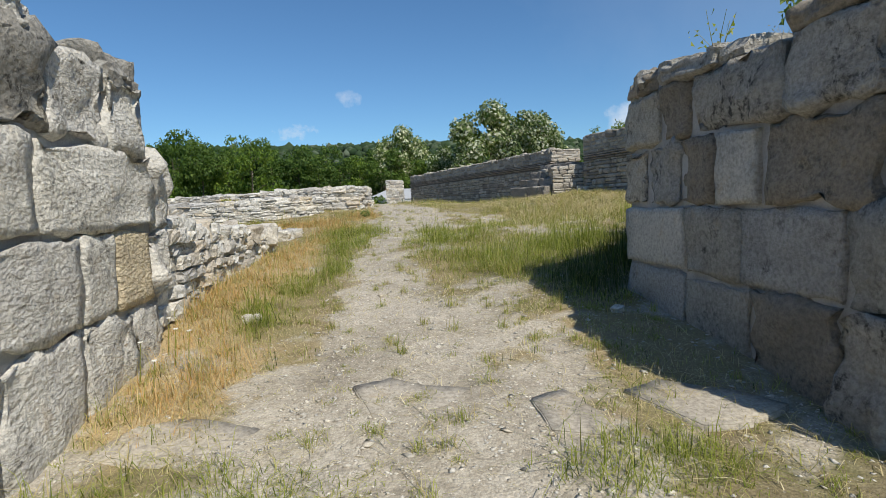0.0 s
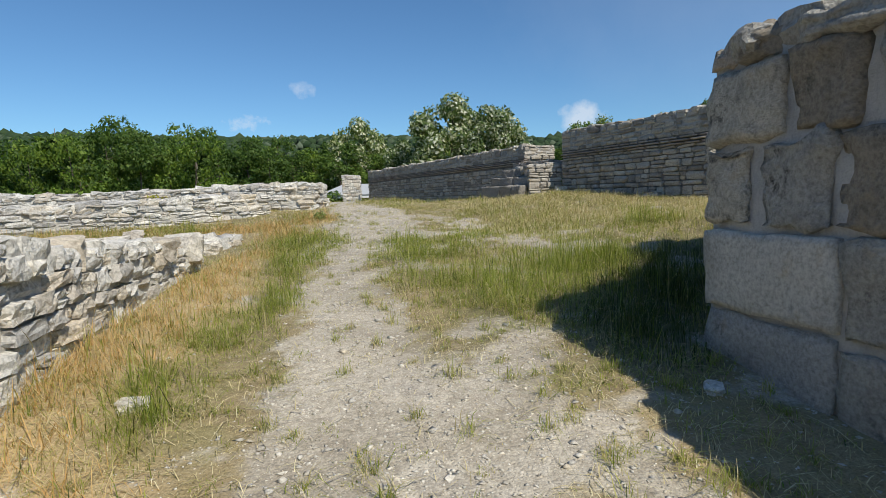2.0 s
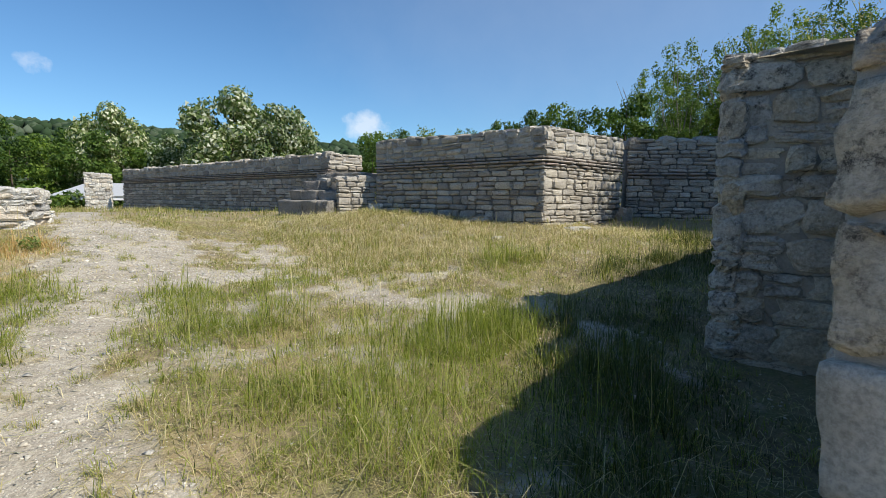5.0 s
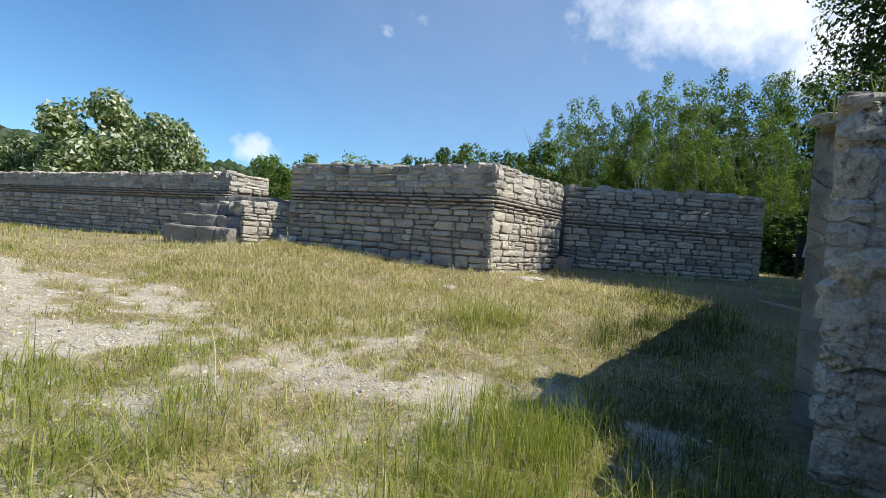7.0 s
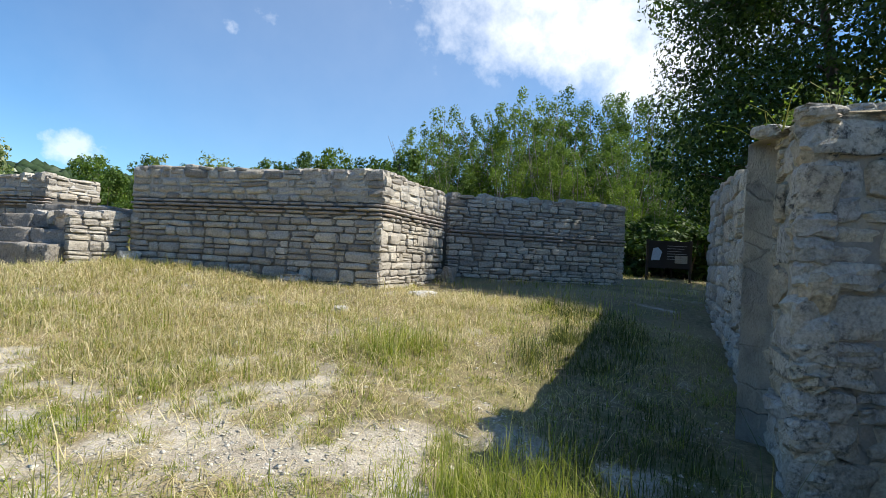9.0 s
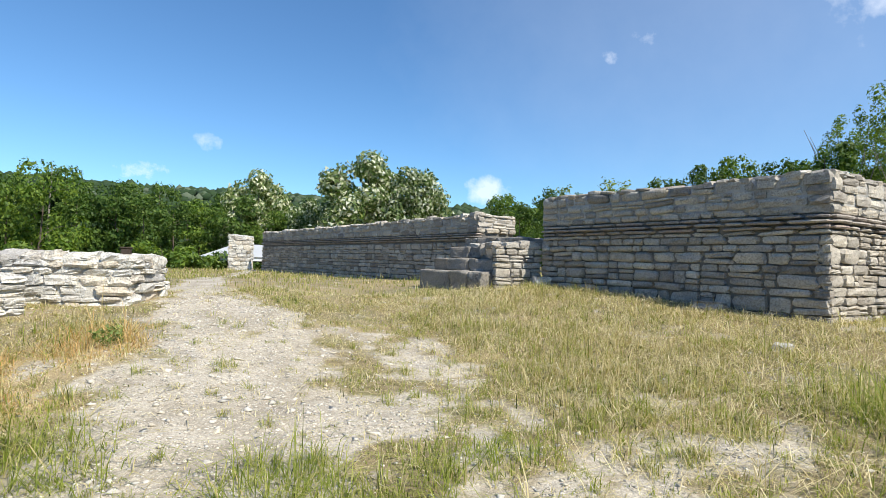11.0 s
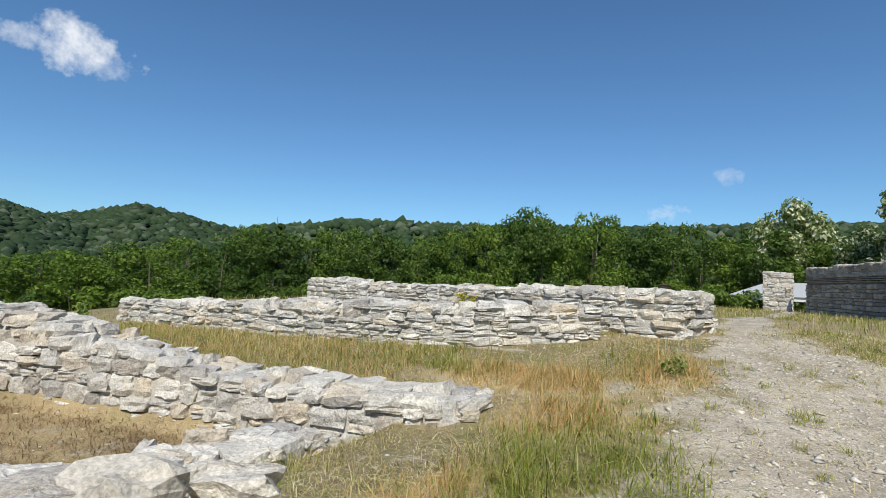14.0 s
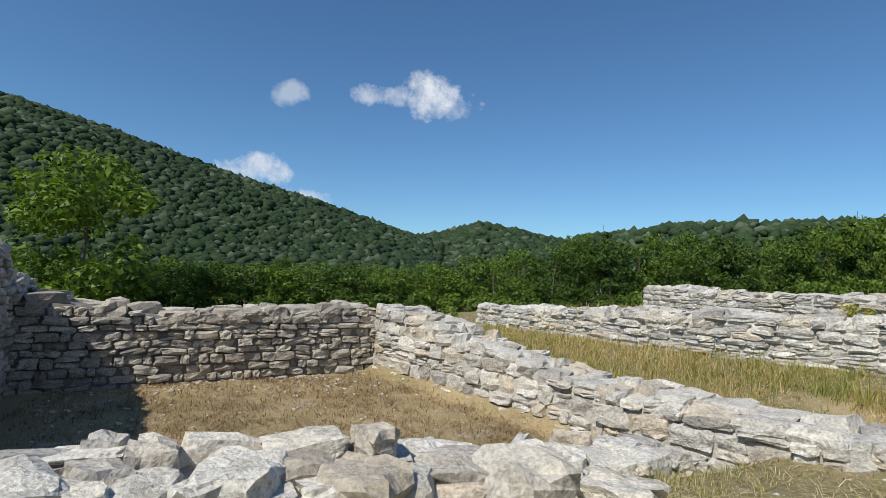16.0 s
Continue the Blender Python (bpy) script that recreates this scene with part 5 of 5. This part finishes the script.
def blades(name, label, mat, x, y, h, w, r, lean=0.35):
    """One mesh of curved, tapering grass blades standing at x, y."""
    n = len(x)
    z = ground_z(x, y) - 0.01
    a = r.uniform(0, 2 * np.pi, n)
    d = np.stack([np.cos(a), np.sin(a)], -1)
    side = np.stack([-d[:, 1], d[:, 0]], -1) * (w / 2)[:, None]
    bend = np.abs(r.normal(0, lean, n)) * h
    foot = np.stack([x, y], -1)
    v = np.zeros((n, 5, 3))
    v[:, 0, :2], v[:, 1, :2] = foot - side, foot + side
    v[:, 2, :2], v[:, 3, :2] = foot + d * (bend * 0.3)[:, None] + side * 0.8, foot + d * (bend * 0.3)[:, None] - side * 0.8
    v[:, 4, :2] = foot + d * bend[:, None]
    v[:, :2, 2] = z[:, None]
    v[:, 2:4, 2] = (z + h * 0.55)[:, None]
    v[:, 4, 2] = z + h * np.maximum(0.25, 1 - 0.35 * (bend / np.maximum(h, 1e-3)) ** 2)
    k = np.arange(n)[:, None] * 5
    me = mesh_np(name, v.reshape(-1, 3), [k + np.array([0, 1, 2, 3]), k + np.array([3, 2, 4])], mat)
    return tagged(new(name, me), label, "grass", kind="stuff")


def tufted(r, x0, x1, y0, y1, tufts, per, spread):
    cx, cy = r.uniform(x0, x1, tufts), r.uniform(y0, y1, tufts)
    x = np.repeat(cx, per) + r.normal(0, spread, tufts * per)
    y = np.repeat(cy, per) + r.normal(0, spread, tufts * per)
    vigour = np.repeat(0.4 + 1.4 * r.random(tufts) ** 2.4, per)
    chance = np.repeat(r.random(tufts), per)
    return x, y, vigour, chance


gr = np.random.default_rng(5)
x, y, vig, ch = tufted(gr, -4.6, 7.5, 0.8, 17.5, 54000, 11, 0.05)
keep = ~in_walls(x, y, 0.02)
x, y, vig, ch = x[keep], y[keep], vig[keep], ch[keep]
gv, green, rust, room = gravel_at(x, y), zone(x, y, GREEN), zone(x, y, RUST), room_mask(x, y)
green = green * np.clip(0.1 + 1.7 * vnoise(x, y, 2.1), 0, 1)
gv = gv * (1 - 0.75 * green)
shade_thin = ellipse(x, y, 2.2, 5.6, 0.9, 1.5)
cover = np.clip(1.05 - 1.3 * gv, 0.035, 1) * np.clip(1.5 * vnoise(x, y, 1.7) * (0.5 + vnoise(x, y, 4.3)), 0.12, 1) * np.where((y < 4.5), 0.55, 1.0)
cover = np.maximum(cover * 0.8 * (1 - 0.9 * room), (1 - room) * np.maximum(green, rust * 0.9) * (1.0 - 0.6 * gv)) * (1 - 0.25 * shade_thin) * (1 - 0.5 * room)
cover = np.maximum(cover, 0.95 * zone(x, y, SHADE_PATCHES) * (1 - room) * np.clip(1.25 - 1.2 * gv, 0, 1))
cover = np.maximum(cover, 0.66 * smooth01((x - 0.9) / 1.2) * smooth01((y - 8.6) / 1.5) * np.clip(1.3 - 1.35 * gv, 0.05, 1) * np.clip(0.35 + 1.1 * vnoise(x, y, 1.5), 0, 1))
keep = ch < cover
x, y, vig, gv, green, rust, room = x[keep], y[keep], vig[keep], gv[keep], green[keep], rust[keep], room[keep]
shade_zone = zone(x, y, SHADE_PATCHES) * (1 - room)
meadow = smooth01((x - 0.9) / 1.2) * smooth01((y - 8.2) / 1.5)
tall = 0.07 + 0.15 * np.clip(green * 1.2, 0, 1) + 0.125 * rust * (1 - green) + 0.09 * shade_zone + 0.055 * meadow
h = tall * vig * (0.25 + 0.9 * vnoise(x, y, 1.3) ** 1.5 + 0.9 * vnoise(x, y, 5.0) ** 2) * gr.uniform(0.3, 1.15, len(x)) * np.where(gr.random(len(x)) < 0.04, 1.6, 1.0) * np.where(gv > 0.6, 0.6, 1.0) * (1 - 0.55 * room)
w = gr.uniform(0.0028, 0.006, len(x)) * (1 + 0.5 * np.clip((y - 7) / 6, 0, 1))
mix_n = vnoise(x, y, 0.8) * 0.6 + vnoise(x, y, 3.3) * 0.4
u = gr.random(len(x))
shade_k = zone(x, y, [(3.2, 7.6, 2.2, 1.6), (4.5, 9.0, 2.2, 1.2)])
is_rust = u < np.clip(rust * (0.55 + 0.8 * vnoise(x, y, 2.3)) - green * 0.75, 0, 0.8) + 0.75 * room
is_green = ~is_rust & (gr.random(len(x)) < np.clip(0.34 + 0.6 * green + 0.9 * (mix_n - 0.45) + 0.2 * (y < 5) + 0.3 * shade_k, 0.15, 0.93) * (1 - 0.2 * smooth01((x - 1.5) / 1.5) * smooth01((y - 8.8) / 1.5)))
is_green |= ~is_rust & (gr.random(len(x)) < shade_zone * 0.93)
# blades in the shadow patches take the darkened colour, a few elsewhere
is_shade = is_green & (gr.random(len(x)) < np.clip(0.05 + 1.0 * shade_zone, 0, 0.95))
is_green &= ~is_shade
is_dry = ~is_rust & ~is_green & ~is_shade
for nm, lab, mt, sel, ln in (("green_grass", "tall fresh green grass beside the path", grass_green, is_green, 1.2), ("lush_grass", "dense green grass by the gate wall, darkened to stand for shade", grass_shade, is_shade, 0.7), ("dry_grass", "short straw-coloured dry grass", grass_dry, is_dry, 1.6), ("rust_grass", "rust-coloured dry seed grass by the low wall", grass_rust, is_rust, 1.3)):
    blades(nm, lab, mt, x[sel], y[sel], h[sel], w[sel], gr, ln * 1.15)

x, y, vig, ch = tufted(gr, 1.35, 2.45, 7.15, 8.15, 230, 14, 0.04)
keep = (x - 1.9) ** 2 / 0.3 + (y - 7.65) ** 2 / 0.22 < 1 + 0.5 * (ch - 0.5)
x, y, vig = x[keep], y[keep], vig[keep]
blades("tall_grass", "tall seeding grass clump at the edge of the shade", grass_green, x, y, 0.3 * vig * gr.uniform(0.5, 1.1, len(x)), gr.uniform(0.003, 0.005, len(x)), gr, 0.5)

x, y, vig, ch = tufted(gr, -4.6, 7.5, 2.0, 17.5, 30000, 4, 0.12)
keep = ~in_walls(x, y, 0.1) & (room_mask(x, y) < 0.1) & (ch < np.clip(0.9 - 0.9 * gravel_at(x, y), 0.12, 1) * np.clip(1.2 - 0.9 * zone(x, y, GREEN), 0.2, 1) * (1 - 0.92 * zone(x, y, SHADE_PATCHES)))
x, y, vig = x[keep], y[keep], vig[keep]
blades("straw", "bleached curling straw lying over the turf", straw_pale, x, y, (0.055 + 0.07 * smooth01((x - 0.9) / 1.2) * smooth01((y - 8.2) / 1.5)) * vig, gr.uniform(0.003, 0.006, len(x)) * (1 + 0.5 * np.clip((y - 7) / 6, 0, 1)), gr, 2.6)

# dry grass strip between the sunken room and the footing
x, y, vig, ch = tufted(gr, -12.0, -4.6, 10.2, 13.2, 4200, 10, 0.05)
keep = ~in_walls(x, y, 0.02) & (room_mask(x, y) < 0.2)
x, y, vig = x[keep], y[keep], vig[keep]
u = gr.random(len(x)) + 0.5 * (vnoise(x, y, 1.2) - 0.5)
h = 0.13 * vig * gr.uniform(0.4, 1.2, len(x))
for nm, lab, mt, sel in (("rust_grass", "golden dry seed grass between low walls", grass_rust, u < 0.22), ("dry_grass", "straw-coloured grass between low walls", grass_dry, (u >= 0.22) & (u < 0.66)), ("green_grass", "green grass between low walls", grass_green, u >= 0.66)):
    blades(nm, lab, mt, x[sel], y[sel], h[sel], np.full(sel.sum(), 0.007), gr, 1.2)

# small separate tufts on the gravel
x, y, vig, ch = tufted(gr, -2.4, 4.0, 1.2, 14.0, 1500, 42, 0.028)
keep = ~in_walls(x, y, 0.05) & (room_mask(x, y) < 0.1) & (ch < 0.25 + 0.6 * vnoise(x, y, 0.9))
x, y, vig = x[keep], y[keep], vig[keep]
sel = gr.random(len(x)) < 0.6
h, w = 0.075 * vig * gr.uniform(0.4, 1.3, len(x)), gr.uniform(0.0025, 0.005, len(x))
blades("green_tufts", "small green grass tufts growing out of the gravel", grass_green, x[sel], y[sel], h[sel], w[sel], gr, 1.3)
blades("dry_tufts", "small dry grass tufts growing out of the gravel", grass_dry, x[~sel], y[~sel], h[~sel], w[~sel], gr, 1.6)

x, y, vig, ch = tufted(gr, -16, 18, 8, 46, 15000, 7, 0.1)
keep = ~in_walls(x, y, 0.02) & ~((x > -4.6) & (x < 7.5) & (y < 17.5)) & (room_mask(x, y) < 0.2)
x, y, vig = x[keep], y[keep], vig[keep]
keep = gr.random(len(x)) < np.clip(1.1 - 1.3 * gravel_at(x, y), 0.1, 1)
x, y, vig = x[keep], y[keep], vig[keep]
far = 1 + np.clip((y - 12) / 20, 0, 1.5)
sel = gr.random(len(x)) < 0.45
h, w = 0.14 * vig * gr.uniform(0.5, 1.2, len(x)), 0.009 * far
blades("green_grass", "short green grass on the plateau", grass_green, x[sel], y[sel], h[sel], w[sel], gr, 0.6)
blades("dry_grass", "straw-coloured dry grass on the plateau", grass_dry, x[~sel], y[~sel], h[~sel], w[~sel], gr, 0.6)
# dry turf inside the sunken room
x, y, vig, ch = tufted(gr, -9.4, -3.3, 4.4, 10.8, 5200, 9, 0.07)
keep = ~in_walls(x, y, 0.02) & (room_mask(x, y) > 0.08)
x, y, vig = x[keep], y[keep], vig[keep]
blades("dry_turf", "flattened brown dry turf inside the sunken room", turf_dry, x, y, 0.05 * vig, np.full(len(x), 0.008), gr, 2.4)


# ---- gravel stones ----
def pebbles(name, label, mat, x, y, s, r):
    n = len(x)
    octa = np.array([(1, 0, 0), (-1, 0, 0), (0, 1, 0), (0, -1, 0), (0, 0, 1), (0, 0, -1)], float)
    tri = np.array([(0, 2, 4), (2, 1, 4), (1, 3, 4), (3, 0, 4), (2, 0, 5), (1, 2, 5), (3, 1, 5), (0, 3, 5)])
    v = octa[None] * s[:, None, None] * r.uniform(0.6, 1.4, (n, 6, 1)) * np.array([1, 1, 0.38]) + r.normal(0, 0.3, (n, 6, 3)) * np.array([1, 1, 0.5]) * s[:, None, None]
    a = r.uniform(0, 2 * np.pi, n)
    c, si = np.cos(a)[:, None], np.sin(a)[:, None]
    v[..., 0], v[..., 1] = v[..., 0] * c - v[..., 1] * si, v[..., 0] * si + v[..., 1] * c
    v += np.stack([x, y, ground_z(x, y) + s * 0.04], -1)[:, None]
    f = (tri[None] + (np.arange(n) * 6)[:, None, None]).reshape(-1, 3)
    return tagged(new(name, mesh_np(name, v.reshape(-1, 3), f, mat)), label, "gravel", kind="stuff")


gravel_stone = stone_material("gravel_stones", [(0.60, 0.555, 0.47), (0.45, 0.425, 0.38), (0.72, 0.68, 0.60), (0.55, 0.485, 0.385), (0.48, 0.46, 0.42), (0.64, 0.60, 0.53)], 0.1, True, bump=0.2)
n = 140000
x, y = gr.uniform(-3.5, 5, n), gr.uniform(0.8, 16.5, n)
keep = (gr.random(n) < gravel_at(x, y) ** 1.3 * 0.95 + 0.04) & ~in_walls(x, y)
x, y = x[keep], y[keep]
s = 0.0045 + 0.013 * gr.random(len(x)) ** 3 + 0.017 * (gr.random(len(x)) < 0.02)
s = s * (1 + 0.35 * np.clip((y - 8) / 6, 0, 1))
pebbles("gravel", "pale angular gravel scattered over the path", gravel_stone, x, y, s, gr)
n = 5000
x, y = gr.uniform(-9.3, -3.7, n), gr.uniform(4.5, 10.3, n)
keep = (room_mask(x, y) > 0.3) & ~in_walls(x, y) & (gr.random(n) < np.clip((-7.5 - x) / 2, 0.15, 1))
pebbles("rubble_chips", "fallen stone chips on the floor of the sunken room", gravel_stone, x[keep], y[keep], 0.008 + 0.04 * gr.random(keep.sum()) ** 3, gr)


# ---- weeds and flowers ----
def weed(name, label, x, y, z, height, leaves, size, mat, seed, stems=5, spread=0.12):
    r = np.random.default_rng(seed)
    g = thing(name, x, y, z, label, "plant")
    vs, fs, cs = [], [], []
    for _ in range(stems):
        tip = Vector((r.normal(0, spread), r.normal(0, spread), height * r.uniform(0.7, 1.05)))
        path = [Vector((0, 0, -0.03)), tip * 0.5 + Vector((r.normal(0, 0.02), r.normal(0, 0.02), 0.03)), tip]
        v, f = tube(path, [0.0035, 0.0025, 0.0015], 4)
        k = len(vs)
        vs += v
        fs += [tuple(i + k for i in q) for q in f]
        cs += [tuple(path[0].lerp(tip, t)) for t in (0.45, 0.7, 0.95)]
    part("stem", mesh_np("stem", [tuple(v) for v in vs], np.array(fs), grass_green), g)
    part("foliage", leaf_cloud("foliage", cs, [0.05 + spread * 0.25] * len(cs), leaves, size, mat, r), g)
    return g


for i, (x, y, z, h, nl, sz, mt, lab) in enumerate([
    (2.2, 4.05, 2.48, 0.42, 30, 0.02, grass_green, "thin grass growing on top of the gate wall"),
    (2.3, 3.2, 2.45, 0.4, 90, 0.025, leaf_light, "pale leafy weed on top of the gate wall"),
    (2.5, 2.8, 2.5, 0.45, 90, 0.025, leaf_light, "pale leafy weed on top of the gate wall"),
    (-2.75, 2.9, 2.5, 0.45, 90, 0.025, leaf_light, "pale leafy weed on top of the gate wall"),
    (3.6, 6.5, 3.02, 0.2, 90, 0.012, leaf_light, "small pale weed on top of the jamb wall"),
    (3.75, 6.2, 3.04, 0.18, 90, 0.012, leaf_light, "small pale weed on top of the jamb wall"),
    (3.95, 5.95, 3.06, 0.3, 120, 0.009, grass_dry, "dry weed on top of the jamb wall"),
    (3.7, 6.75, 3.0, 0.17, 70, 0.014, leaf_slim, "pale leafy weed on top of the jamb wall"),
    (4.2, 6.85, 3.02, 0.2, 80, 0.014, leaf_slim, "pale leafy weed on top of the jamb wall"),
    (4.9, 16.8, 3.42, 0.3, 60, 0.035, leaf_light, "small sapling rooted in the top of the masonry"),
    (5.4, 16.0, 3.42, 0.35, 60, 0.035, leaf_light, "small sapling rooted in the top of the masonry"),
    (5.3, 15.4, 3.42, 0.2, 40, 0.03, leaf_light, "small weed rooted in the top of the masonry"),
    (-1.9, 13.0, None, 0.16, 200, 0.022, leaf_light, "low dark green weed beside the gravel"),
    (-6.2, 15.4, 1.55, 0.3, 120, 0.035, flower_yellow, "yellow-green plant growing between the footings"),
    (-9.7, 10.3, 1.2, 0.35, 120, 0.03, leaf_light, "weeds growing behind the room wall"),
]):
    if z is None:
        z = float(ground_z(x, y))
    weed("weed", lab, x, y, z, h, nl, sz, mt, 500 + i)


def daisy(x, y, h):
    g = thing("wild_flower", x, y, float(ground_z(x, y)), "white umbel flower standing in dry grass", "flower", "white flowers in the dry grass")
    v, f = tube([Vector((0, 0, 0)), Vector((0.01, 0, h * 0.5)), Vector((0.02, 0.01, h))], [0.004, 0.003, 0.002], 4)
    part("stem", mesh_np("stem", [tuple(p) for p in v], np.array(f), grass_green), g)
    bm = bmesh.new()
    for k in range(7):
        a = k * 0.9
        bmesh.ops.create_icosphere(bm, subdivisions=1, radius=0.006, matrix=Matrix.Translation((0.02 + 0.013 * math.cos(a) * (k > 0), 0.01 + 0.013 * math.sin(a) * (k > 0), h)))
    part("umbel", bm_mesh("umbel", bm, flower_white), g, "white flower head")


for x, y, h in ((-4.93, 11.9, 0.42), (-5.05, 11.95, 0.38), (-3.4, 11.9, 0.4), (-3.0, 12.1, 0.36), (-2.2, 3.4, 0.3), (-2.1, 3.7, 0.28), (-2.25, 3.9, 0.3), (-2.0, 3.2, 0.25), (-1.95, 3.6, 0.3), (-6.6, 11.7, 0.4)):
    daisy(x, y, h)
